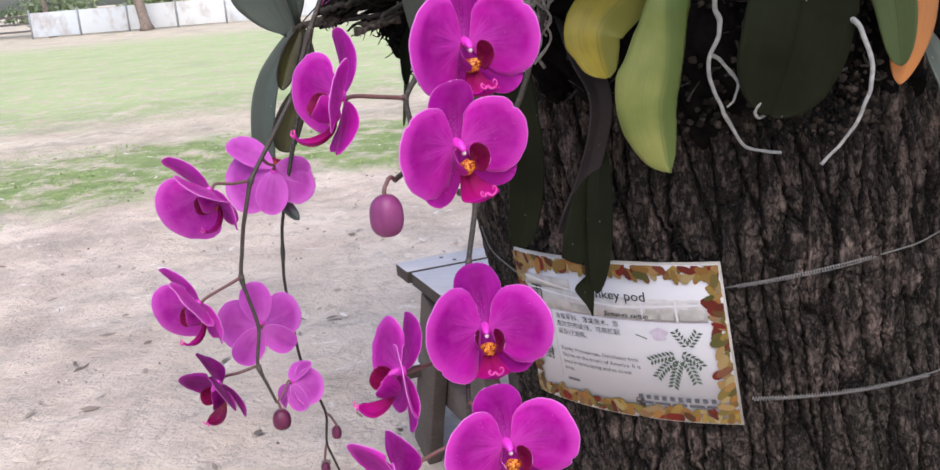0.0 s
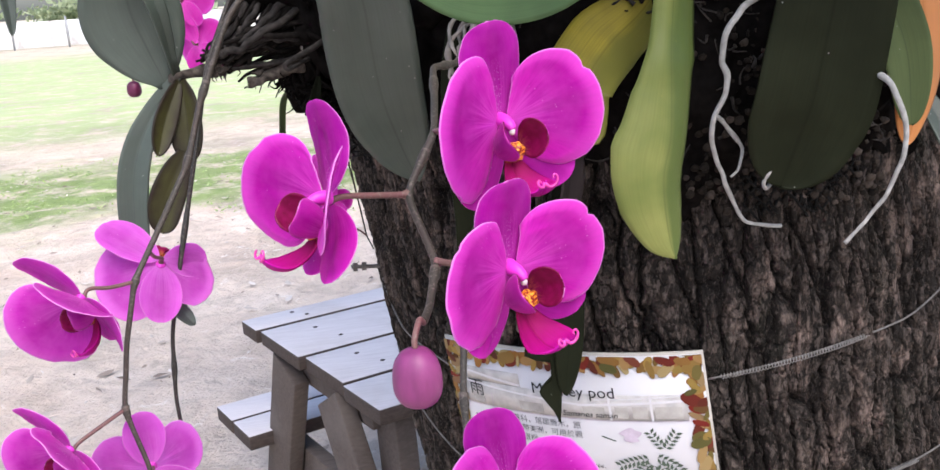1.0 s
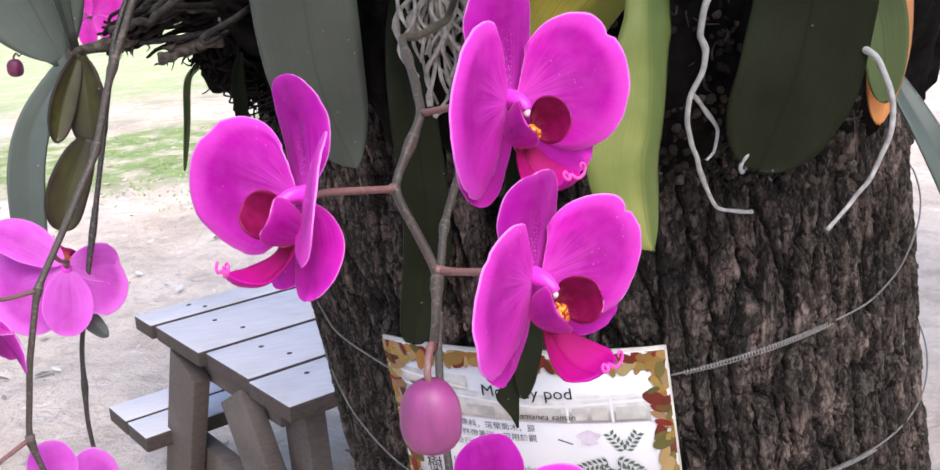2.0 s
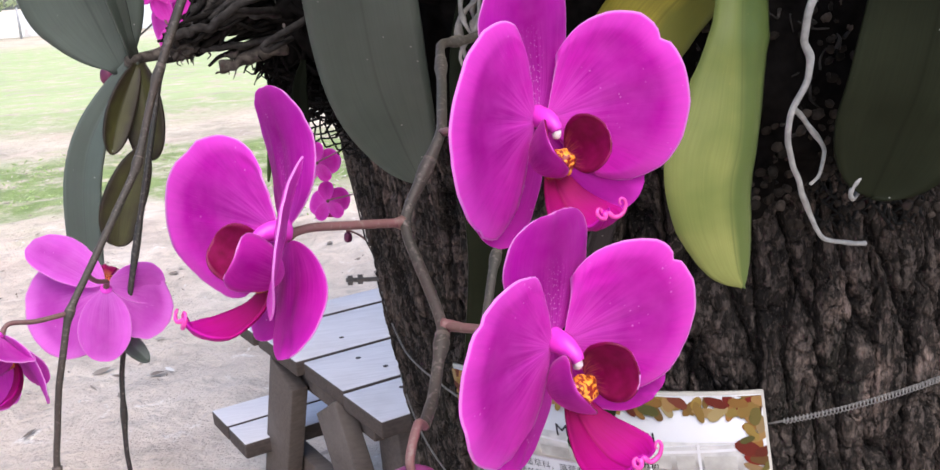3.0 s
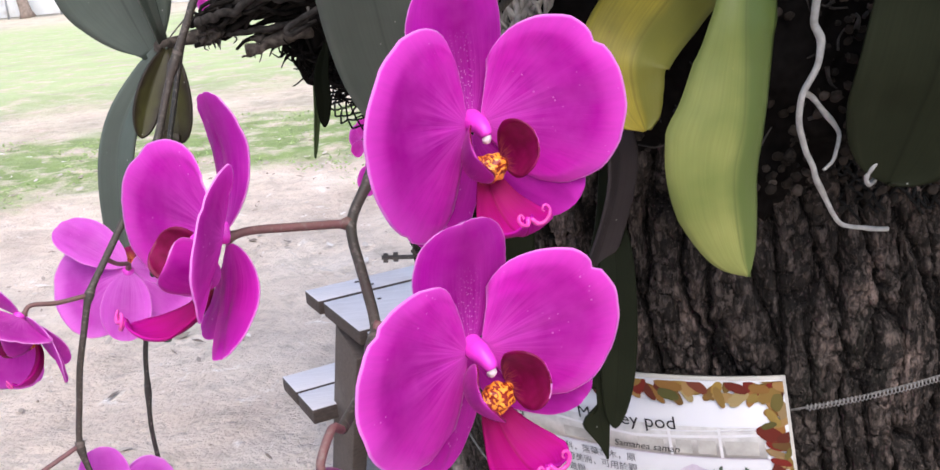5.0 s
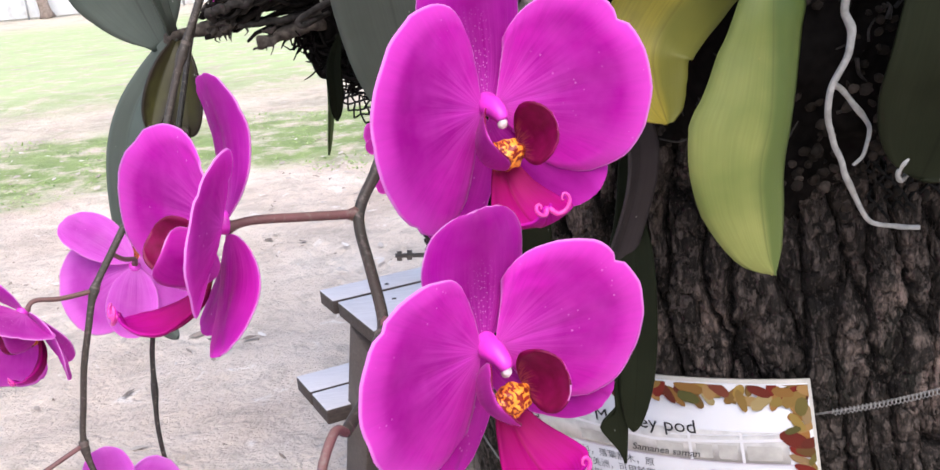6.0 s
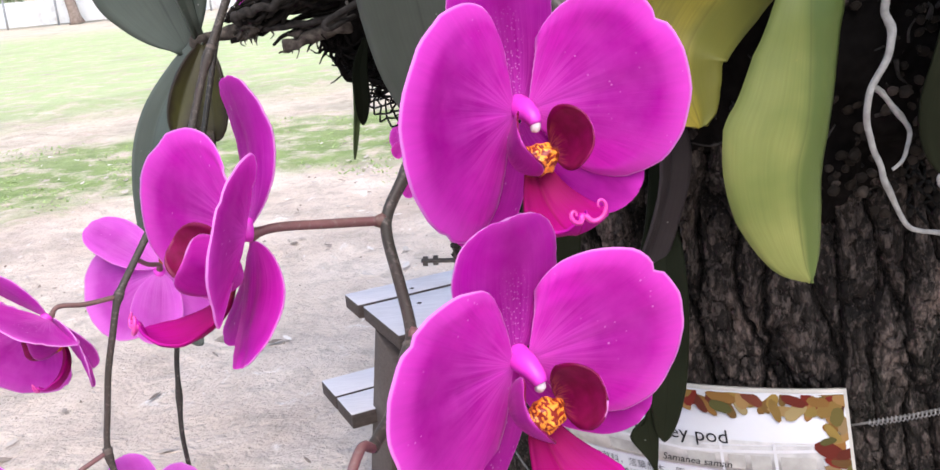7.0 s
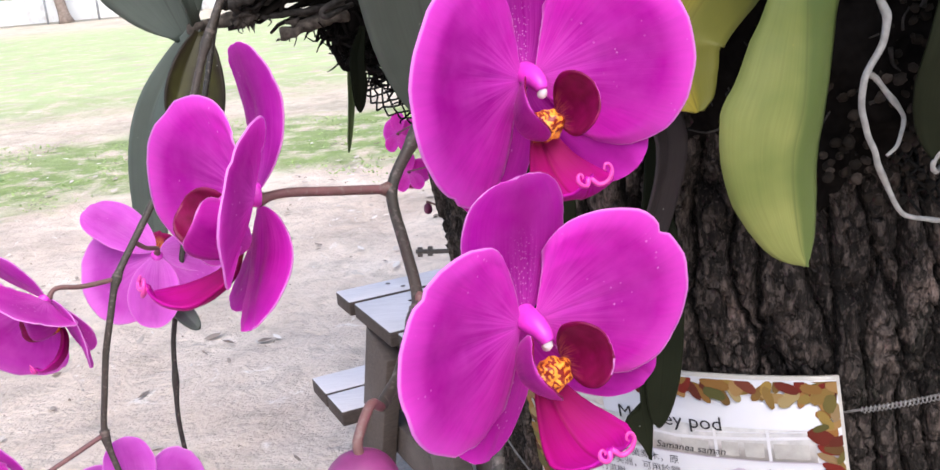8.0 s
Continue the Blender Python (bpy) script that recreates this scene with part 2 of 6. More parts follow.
def stem_material(name, green, brown):
    k = Nodes(name, 0.55, 0.35)
    f = k.noise(35, 5)
    g = k.noise(400, 3)
    c = k.mix(k.ramp(f, (0.35, 0.0), (0.65, 1.0)), green, brown)
    c = k.mix(k.ramp(g, (0.55, 0.0), (0.75, 0.6)), c, (0.20, 0.17, 0.15))
    k.colour(c).bump(g, 0.3, 0.0006)
    return k.mat


STEM = stem_material("stem_brown", (0.038, 0.034, 0.027), (0.050, 0.038, 0.031))
STEM_DARK = stem_material("stem_dark", (0.018, 0.018, 0.014), (0.028, 0.020, 0.018))
NODE = stem_material("node_pale", (0.085, 0.07, 0.058), (0.11, 0.085, 0.072))
PEDICEL = stem_material("pedicel_mauve", (0.13, 0.072, 0.062), (0.18, 0.082, 0.085))


def leaf_material(name, base, shade, spot=(0.3, 0.3, 0.28), rough=0.5, rib=0.5, streak=0.5, spec=0.2, scorch=0.0, half=None):
    k = Nodes(name, rough, 0.4)
    u, v = k.uv()
    along = k.noise(1.0, 4, "UV", (3, 40, 1), 0.6)
    big = k.noise(14, 3, "Object")
    c = k.mix(k.ramp(big, (0.35, 0.0), (0.65, 1.0)), base, shade)
    c = k.mix(k.ramp(along, (0.4, 0.0), (0.8, streak)), c, tuple(x * 0.7 for x in shade))
    if half:
        # part not yellowed yet; the yellow-green leaf's fold shade is in this colour too
        c = k.mix(k.ramp(k.math("ADD", v, k.math("MULTIPLY", k.math("SUBTRACT", big, 0.5), 0.25)), (0.42, 0.0), (0.60, 0.85)), c, half)
    mid = k.ramp(k.math("ABSOLUTE", k.math("SUBTRACT", v, 0.5)), (0.0, rib), (0.02, 0.0))
    c = k.mix(mid, c, tuple(x * 0.45 for x in shade))
    if scorch:
        rim = k.math("ADD", k.math("ABSOLUTE", k.math("SUBTRACT", v, 0.5)), k.math("MULTIPLY", k.math("SUBTRACT", k.noise(60, 4), 0.5), 0.5))
        c = k.mix(k.ramp(rim, (0.22, 0.0), (0.45, scorch)), c, (0.018, 0.012, 0.009))
    dust = k.ramp(k.voronoi(85), (0.04, 0.8), (0.075, 0.0))
    rare = k.ramp(k.noise(30, 2), (0.50, 0.0), (0.54, 1.0))
    c = k.mix(k.math("MULTIPLY", dust, rare), c, spot)
    k.p.inputs["Specular IOR Level"].default_value = spec
    k.colour(c).bump(along, 0.15, 0.0008).translucent(tuple(min(1, x * 1.6) for x in base), 0.08)
    return k.mat


LEAF = leaf_material("leaf_grey_green", (0.080, 0.101, 0.084), (0.060, 0.078, 0.065), (0.4, 0.4, 0.38), 0.42, spec=0.4)
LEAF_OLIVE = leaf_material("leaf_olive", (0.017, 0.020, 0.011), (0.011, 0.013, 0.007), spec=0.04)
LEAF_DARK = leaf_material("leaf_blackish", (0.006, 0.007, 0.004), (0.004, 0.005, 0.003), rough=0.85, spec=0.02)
LEAF_GREEN = leaf_material("leaf_green", (0.075, 0.135, 0.055), (0.055, 0.10, 0.042))
LEAF_MOSS = leaf_material("leaf_moss", (0.075, 0.105, 0.040), (0.055, 0.08, 0.032))
LEAF_YELLOW = leaf_material("leaf_yellow_green", (0.225, 0.24, 0.072), (0.135, 0.165, 0.043), (0.2, 0.2, 0.05), 0.4, 0.55, 0.45, half=(0.060, 0.092, 0.022))
LEAF_GOLD = leaf_material("leaf_golden", (0.36, 0.29, 0.035), (0.20, 0.17, 0.030), (0.2, 0.1, 0.03), 0.45, 0.5, 0.8, half=(0.13, 0.135, 0.028))
LEAF_ORANGE = leaf_material("leaf_orange", (0.50, 0.20, 0.06), (0.40, 0.17, 0.06), (0.3, 0.1, 0.03), 0.5, 0.3, 0.5)
LEAF_MAUVE = leaf_material("leaf_purple_grey", (0.052, 0.044, 0.045), (0.034, 0.029, 0.031), spec=0.06)
LEAF_BROWN = leaf_material("leaf_brown_green", (0.056, 0.056, 0.017), (0.022, 0.017, 0.011), rough=0.5, scorch=0.9)
ROOT = plain("root_silver", (0.27, 0.27, 0.26), 0.7, 120, 0.3, bump=0.4)
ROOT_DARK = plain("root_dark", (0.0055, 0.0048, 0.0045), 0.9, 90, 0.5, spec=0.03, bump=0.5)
ROOT_GREY = plain("root_grey", (0.25, 0.235, 0.215), 0.85, 90, 0.4, spec=0.1, bump=0.5)
SKEIN = plain("root_blackish", (0.012, 0.0105, 0.0095), 0.9, 140, 0.7, spec=0.05, bump=0.8)
FINGER = plain("root_brown", (0.030, 0.027, 0.025), 0.85, 140, 0.6, spec=0.1, bump=0.8)
BRANCH = plain("branch_brown", (0.060, 0.051, 0.044), 0.85, 160, 0.65, spec=0.1, bump=0.8)


def chip_material():
    k = Nodes("bark_chip", 0.85, 0.10)
    c = k.ramp(k.island(), (0.0, (0.008, 0.007, 0.006)), (0.5, (0.018, 0.014, 0.011)), (0.8, (0.030, 0.024, 0.020)), (1.0, (0.060, 0.048, 0.040)))
    k.colour(k.mix(k.ramp(k.noise(240, 4), (0.45, 0.0), (0.7, 0.6)), c, (0.012, 0.010, 0.008))).bump(k.noise(300, 4), 0.5, 0.001)
    return k.mat


CHIP = chip_material()
NET = plain("net_black", (0.005, 0.005, 0.005), 0.7, 50, 0.3, spec=0.15)
STEEL = plain("wire_grey", (0.12, 0.115, 0.11), 0.5, 200, 0.3, 0.5)
STEEL_LIGHT = plain("spring_steel", (0.20, 0.195, 0.19), 0.45, 200, 0.2, 0.5)
STEEL_DARK = plain("bolt_dark", (0.09, 0.08, 0.075), 0.5, 200, 0.3, 0.5)


def bark_material():
    k = Nodes("bark", 0.8, 0.12)
    u, v = k.uv()
    tone = k.n.new("ShaderNodeAttribute")
    tone.attribute_name = "plate"
    crack = k.n.new("ShaderNodeAttribute")
    crack.attribute_name = "crack"
    grain = k.noise(60, 6, "Object", (1, 1, 0.35), 0.65)
    big = k.noise(5, 3)
    c = k.ramp(tone.outputs["Fac"], (0.28, (0.008, 0.0065, 0.0055)), (0.47, (0.020, 0.0155, 0.0125)), (0.60, (0.037, 0.028, 0.023)), (0.73, (0.125, 0.095, 0.078)))
    c = k.mix(k.ramp(grain, (0.3, 0.0), (0.75, 0.8)), (0.020, 0.017, 0.015), c)
    flake = k.noise(26, 5, "Object", (1, 1, 0.55), 0.6, 0.5)
    c = k.mix(k.ramp(flake, (0.56, 0.0), (0.66, 0.6)), c, (0.125, 0.098, 0.083))
    c = k.mix(k.ramp(k.noise(9, 5, "Object", (1, 1, 0.6), 0.6), (0.54, 0.0), (0.66, 0.65)), c, (0.016, 0.019, 0.012))
    pale = k.math("MULTIPLY", k.ramp(big, (0.43, 0.0), (0.58, 1.0)), k.ramp(k.noise(40, 5, "Object", (1, 1, 0.45), 0.65), (0.50, 0.0), (0.60, 0.85)))
    c = k.mix(pale, c, (0.235, 0.175, 0.150))
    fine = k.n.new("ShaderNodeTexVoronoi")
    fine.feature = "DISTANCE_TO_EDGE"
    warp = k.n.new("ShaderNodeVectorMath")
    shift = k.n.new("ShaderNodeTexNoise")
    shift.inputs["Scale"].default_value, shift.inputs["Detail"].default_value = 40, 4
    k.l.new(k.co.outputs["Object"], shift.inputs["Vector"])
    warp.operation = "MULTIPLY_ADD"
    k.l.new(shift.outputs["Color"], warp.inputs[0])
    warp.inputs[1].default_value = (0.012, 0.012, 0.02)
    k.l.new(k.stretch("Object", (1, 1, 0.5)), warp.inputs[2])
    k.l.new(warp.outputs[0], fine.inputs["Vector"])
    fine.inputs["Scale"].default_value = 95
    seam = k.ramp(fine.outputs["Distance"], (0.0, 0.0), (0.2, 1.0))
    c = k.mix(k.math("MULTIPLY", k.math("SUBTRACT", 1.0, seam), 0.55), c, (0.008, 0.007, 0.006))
    chip = k.n.new("ShaderNodeTexVoronoi")
    chip.inputs["Scale"].default_value = 210
    k.l.new(warp.outputs[0], chip.inputs["Vector"])
    tint = k.n.new("ShaderNodeSeparateColor")
    k.l.new(chip.outputs["Color"], tint.inputs[0])
    c = k.mix(k.ramp(tint.outputs[0], (0.70, 0.0), (0.76, 0.30)), c, (0.17, 0.138, 0.122))
    c = k.mix(k.ramp(tint.outputs[0], (0.18, 0.40), (0.26, 0.0)), c, (0.012, 0.010, 0.009))
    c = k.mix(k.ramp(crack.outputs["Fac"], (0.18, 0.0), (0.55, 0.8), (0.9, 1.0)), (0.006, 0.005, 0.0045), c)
    fleck = k.noise(420, 5, "Object", (1, 1, 0.4), 0.7)
    c = k.mix(k.ramp(fleck, (0.55, 0.0), (0.68, 0.5)), c, (0.150, 0.118, 0.102))
    c = k.mix(k.ramp(fleck, (0.36, 0.7), (0.52, 0.0)), c, (0.008, 0.007, 0.006))
    rough = k.math("ADD", k.math("MULTIPLY", k.noise(300, 5, "Object", (1, 1, 0.35), 0.7), 0.7), k.math("MULTIPLY", tint.outputs[1], 0.8))
    k.colour(c).bump(k.math("ADD", k.math("MULTIPLY", rough, 0.6), k.math("MULTIPLY", seam, 0.7)), 0.9, 0.0030)
    return k.mat


BARK = bark_material()


def wood_material(name, c, c2, worn, side_tone=None):
    k = Nodes(name, 0.75, 0.2)
    g = k.noise(9, 6, "Object", (1, 12, 12), 0.6, 0.4)
    b = k.noise(4, 4)
    col = k.mix(k.ramp(g, (0.3, 0.0), (0.7, 1.0)), c, c2)
    col = k.mix(k.ramp(b, (0.5, 0.0), (0.72, 0.7)), col, worn)
    if side_tone:
        # faces that do not look up get a second, darker brown
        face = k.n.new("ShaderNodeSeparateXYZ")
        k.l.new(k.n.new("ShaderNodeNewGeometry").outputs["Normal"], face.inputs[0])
        col = k.mix(k.ramp(face.outputs[2], (0.45, 0.0), (0.8, 1.0)), k.mix(k.ramp(g, (0.3, 0.0), (0.7, 1.0)), side_tone, tuple(x * 0.6 for x in side_tone)), col)
    k.colour(col).bump(g, 0.3, 0.002)
    return k.mat


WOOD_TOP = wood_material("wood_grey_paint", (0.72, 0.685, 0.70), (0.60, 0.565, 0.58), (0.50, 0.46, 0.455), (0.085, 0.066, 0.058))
WOOD_LEG = wood_material("wood_brown_grey", (0.120, 0.096, 0.083), (0.080, 0.063, 0.054), (0.165, 0.137, 0.120))
NAIL = plain("nail_rust", (0.05, 0.035, 0.03), 0.7)


def ground_material():
    k = Nodes("sand_and_grass", 0.9, 0.2)
    x, y, z = k.place()
    warp = k.math("MULTIPLY", k.math("SUBTRACT", k.noise(0.35, 5), 0.5), 3.0)
    warp2 = k.math("MULTIPLY", k.math("SUBTRACT", k.noise(1.6, 4), 0.5), 2.0)
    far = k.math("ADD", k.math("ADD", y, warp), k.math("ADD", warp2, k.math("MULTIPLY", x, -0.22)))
    band = k.ramp(k.math("DIVIDE", far, 100.0), (0.090, 0.0), (0.100, 0.95), (0.124, 0.9), (0.134, 0.12), (0.150, 0.15), (0.172, 0.8), (0.44, 0.9), (0.54, 0.15))
    patch = k.ramp(k.noise(2.2, 6, rough=0.7), (0.36, 0.0), (0.52, 1.0))
    grassy = k.math("MULTIPLY", band, patch)
    sand = k.ramp(k.noise(1.1, 6, rough=0.65), (0.3, (0.54, 0.435, 0.355)), (0.55, (0.66, 0.555, 0.465)), (0.75, (0.75, 0.655, 0.565)))
    damp = k.ramp(k.noise(0.5, 6, rough=0.75), (0.50, 0.0), (0.66, 0.7))
    sand = k.mix(damp, sand, (0.30, 0.255, 0.22))
    sand = k.mix(k.ramp(k.noise(26, 5, rough=0.7), (0.58, 0.0), (0.72, 0.28)), sand, (0.38, 0.31, 0.26))
    mottle = k.noise(5.5, 6, rough=0.72, warp=0.6)
    sand = k.mix(k.ramp(mottle, (0.50, 0.0), (0.64, 0.55)), sand, (0.37, 0.315, 0.258))
    sand = k.mix(k.ramp(k.noise(60, 4, rough=0.7), (0.60, 0.0), (0.70, 0.45)), sand, (0.28, 0.225, 0.19))
    sand = k.mix(k.ramp(mottle, (0.30, 0.8), (0.40, 0.0)), sand, (0.80, 0.75, 0.70))
    green = k.ramp(k.noise(3.5, 6, rough=0.7), (0.3, (0.13, 0.20, 0.055)), (0.7, (0.26, 0.35, 0.12)))
    # far grass pales with distance: haze and overexposure put into the colour
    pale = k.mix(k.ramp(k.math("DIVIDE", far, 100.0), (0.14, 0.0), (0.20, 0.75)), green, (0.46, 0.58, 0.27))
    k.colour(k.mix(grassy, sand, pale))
    h = k.math("ADD", k.noise(7, 6, rough=0.6), k.math("MULTIPLY", k.noise(40, 5), 0.4))
    k.bump(h, 0.9, 0.06)
    return k.mat


GROUND = ground_material()


def litter_material():
    k = Nodes("dry_leaf", 0.75, 0.25)
    k.colour(k.ramp(k.island(), (0.0, (0.16, 0.12, 0.095)), (0.5, (0.34, 0.28, 0.235)), (0.8, (0.55, 0.49, 0.44)), (1.0, (0.74, 0.69, 0.65))))
    return k.mat


def blade_material():
    k = Nodes("grass_blade", 0.6, 0.3)
    c = k.ramp(k.island(), (0.0, (0.26, 0.36, 0.12)), (0.6, (0.34, 0.46, 0.17)), (1.0, (0.46, 0.54, 0.27)))
    k.colour(c).translucent(c, 0.3)
    return k.mat


def crown_material():
    k = Nodes("crown_leaf", 0.5, 0.35)
    c = k.ramp(k.island(), (0.0, (0.035, 0.06, 0.02)), (1.0, (0.09, 0.14, 0.04)))
    k.colour(c).translucent(c, 0.25)
    return k.mat


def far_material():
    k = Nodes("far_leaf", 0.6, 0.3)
    # lighter leaf green, with the haze of distance put into the colour
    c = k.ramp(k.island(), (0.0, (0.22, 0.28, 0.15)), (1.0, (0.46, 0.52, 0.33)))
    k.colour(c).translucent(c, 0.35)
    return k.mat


FAR_LEAF = far_material()
LITTER, BLADE, CROWN = litter_material(), blade_material(), crown_material()
PAPER = plain("sign_paper", (0.53, 0.53, 0.555), 0.3, 12, 0.05, 0.5, 0.05)
LAMINATE = plain("sign_laminate", (0.42, 0.40, 0.36), 0.3, 30, 0.1, 0.5, 0.1)
INK = plain("ink_black", (0.025, 0.025, 0.028), 0.5, 60, 0.1, spec=0.08)
INK_GREY = plain("ink_grey", (0.085, 0.085, 0.095), 0.5, 60, 0.1, spec=0.08)
INK_GREEN = plain("ink_green_grey", (0.075, 0.10, 0.075), 0.5, 60, 0.2, spec=0.08)
INK_LILAC = plain("ink_lilac", (0.42, 0.37, 0.44), 0.5, 60, 0.2, spec=0.08)
PRINT_BEIGE = plain("print_beige", (0.36, 0.35, 0.33), 0.4, 40, 0.3, spec=0.15)
PRINT_FAINT = plain("print_faint_beige", (0.44, 0.43, 0.42), 0.4, 60, 0.22, spec=0.15)
PRINT_WHITE = plain("print_white", (0.56, 0.56, 0.58), 0.4, 40, 0.05, spec=0.15)


def border_material():
    k = Nodes("printed_leaves", 0.45, 0.12)
    c = k.ramp(k.island(), (0.0, (0.15, 0.016, 0.012)), (0.18, (0.055, 0.020, 0.012)), (0.36, (0.26, 0.17, 0.045)), (0.52, (0.060, 0.062, 0.020)), (0.68, (0.24, 0.11, 0.03)), (0.84, (0.28, 0.23, 0.11)), (1.0, (0.11, 0.014, 0.012)))
    k.colour(c)
    return k.mat


BORDER = border_material()
FENCE_POST = plain("fence_grey", (0.30, 0.31, 0.33), 0.6, 3, 0.2)
def fence_material():
    k = Nodes("fence_panel", 0.7, 0.2)
    c = k.ramp(k.random(), (0.0, (0.52, 0.59, 0.67)), (0.5, (0.62, 0.65, 0.67)), (1.0, (0.70, 0.70, 0.68)))
    stain = k.noise(0.9, 5, "Object", (1, 1, 0.6), 0.65)
    c = k.mix(k.ramp(stain, (0.5, 0.0), (0.68, 0.7)), c, (0.36, 0.30, 0.27))
    c = k.mix(k.ramp(k.noise(2.5, 4), (0.35, 0.5), (0.45, 0.0)), c, (0.66, 0.68, 0.70))
    k.colour(c)
    return k.mat


FENCE_PANEL = fence_material()
FENCE_DARK = plain("rail_dark", (0.10, 0.09, 0.085), 0.7, 3, 0.2)
FAR_BARK = plain("far_bark", (0.24, 0.19, 0.16), 0.9, 6, 0.3)

# ---- ground ----


def spaced(fine_from, fine_to, step, to_low, to_high, grow=1.25):
    out = list(np.arange(fine_from, fine_to + step / 2, step))
    for sign, end in ((1, to_high), (-1, to_low)):
        s, p = step, out[-1] if sign > 0 else out[0]
        while sign * (end - p) > 0:
            s *= grow
            p += sign * s
            out.append(p) if sign > 0 else out.insert(0, p)
    return np.array(out)


def ground():
    xs, ys = spaced(-7, 2, 0.06, -900, 900), spaced(1.5, 14, 0.06, -900, 1500)
    gx, gy = np.meshgrid(xs, ys, indexing="ij")
    near = np.clip(1 - (np.hypot(gx + 2, gy - 7) - 9) / 12, 0, 1)
    gz = near * (0.035 * (value_noise(gx * 1.3, gy * 1.3) - 0.5) + 0.03 * (value_noise(gx * 3.7, gy * 3.7, 5) - 0.5) + 0.022 * (value_noise(gx * 8.3, gy * 8.3, 9) - 0.5))
    n = len(ys)
    i, j = np.meshgrid(np.arange(len(xs) - 1), np.arange(n - 1), indexing="ij")
    a = (i * n + j).ravel()
    faces = np.stack([a, a + n, a + n + 1, a + 1], -1).tolist()
    me = pydata("ground", np.stack([gx, gy, gz], -1).reshape(-1, 3), faces)
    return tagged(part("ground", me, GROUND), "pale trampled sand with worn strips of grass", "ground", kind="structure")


ground()


def leaf_litter():
    rng = np.random.default_rng(4)
    verts, faces = [], []
    for _ in range(1100):
        x, y = rng.uniform(-5.5, 1.2), 2.2 + 9.5 * rng.random() ** 1.2
        a, s, w = rng.uniform(0, 6.28), 0.008 + 0.045 * rng.random() ** 2.2, rng.uniform(0.18, 0.6)
        k = len(verts)
        for u, v, h in ((-1, 0, 0.004), (-0.3, w, 0.014), (0.5, w * 0.8, 0.012), (1, 0, 0.02), (0.5, -w * 0.8, 0.008), (-0.3, -w, 0.006), (0.1, 0, 0.022)):
            verts.append((x + s * (u * math.cos(a) - v * math.sin(a)), y + s * (u * math.sin(a) + v * math.cos(a)), 0.002 + 0.6 * h * rng.uniform(0.6, 1.5)))
        faces += [(k + 6, k + i, k + (i + 1) % 6) for i in range(6)]
    return tagged(part("leaf_litter", pydata("leaf_litter", verts, faces), LITTER), "scattered dry brown leaves lying on the sand", "leaf litter", kind="stuff")


leaf_litter()


def grass():
    rng = np.random.default_rng(8)
    verts, faces = [], []
    for _ in range(10000):
        x, y = rng.uniform(-10, 2.5), rng.uniform(7.8, 13.5)
        far = y - 0.22 * x + 3.2 * (float(value_noise(np.array(x * 0.5), np.array(y * 0.5), 3)) - 0.5)
        if not 9.2 < far < 12.6 or value_noise(np.array(x * 1.4), np.array(y * 1.4), 7) < 0.36:
            continue
        a, h, w = rng.uniform(0, 6.28), rng.uniform(0.010, 0.026), rng.uniform(0.006, 0.014)
        lx, ly = rng.normal(0, 0.03, 2)
        k = len(verts)
        verts += [(x - w * math.cos(a), y - w * math.sin(a), 0), (x + w * math.cos(a), y + w * math.sin(a), 0), (x + lx * 0.4 + w * 0.6 * math.cos(a), y + ly * 0.4 + w * 0.6 * math.sin(a), h * 0.65), (x + lx, y + ly, h)]
        faces += [(k, k + 1, k + 2), (k, k + 2, k + 3)]
    return tagged(part("grass", pydata("grass", verts, faces), BLADE), "short worn tufts of green grass", "grass", kind="stuff")


grass()

# ---- the tree ----
LEAN_X, TRUNK_Y, TRUNK_R = 0.125, 1.59, 0.392


def trunk_axis(z):
    return 0.396 + (1.296 - z) * LEAN_X


def on_trunk(turn, z, off=0.0):
    """A point on the bark: turn in degrees from the front, to the right."""
    r = 0.402 + off
    return Vector((trunk_axis(z) + r * math.sin(radians(turn)), TRUNK_Y - r * math.cos(radians(turn)), z))


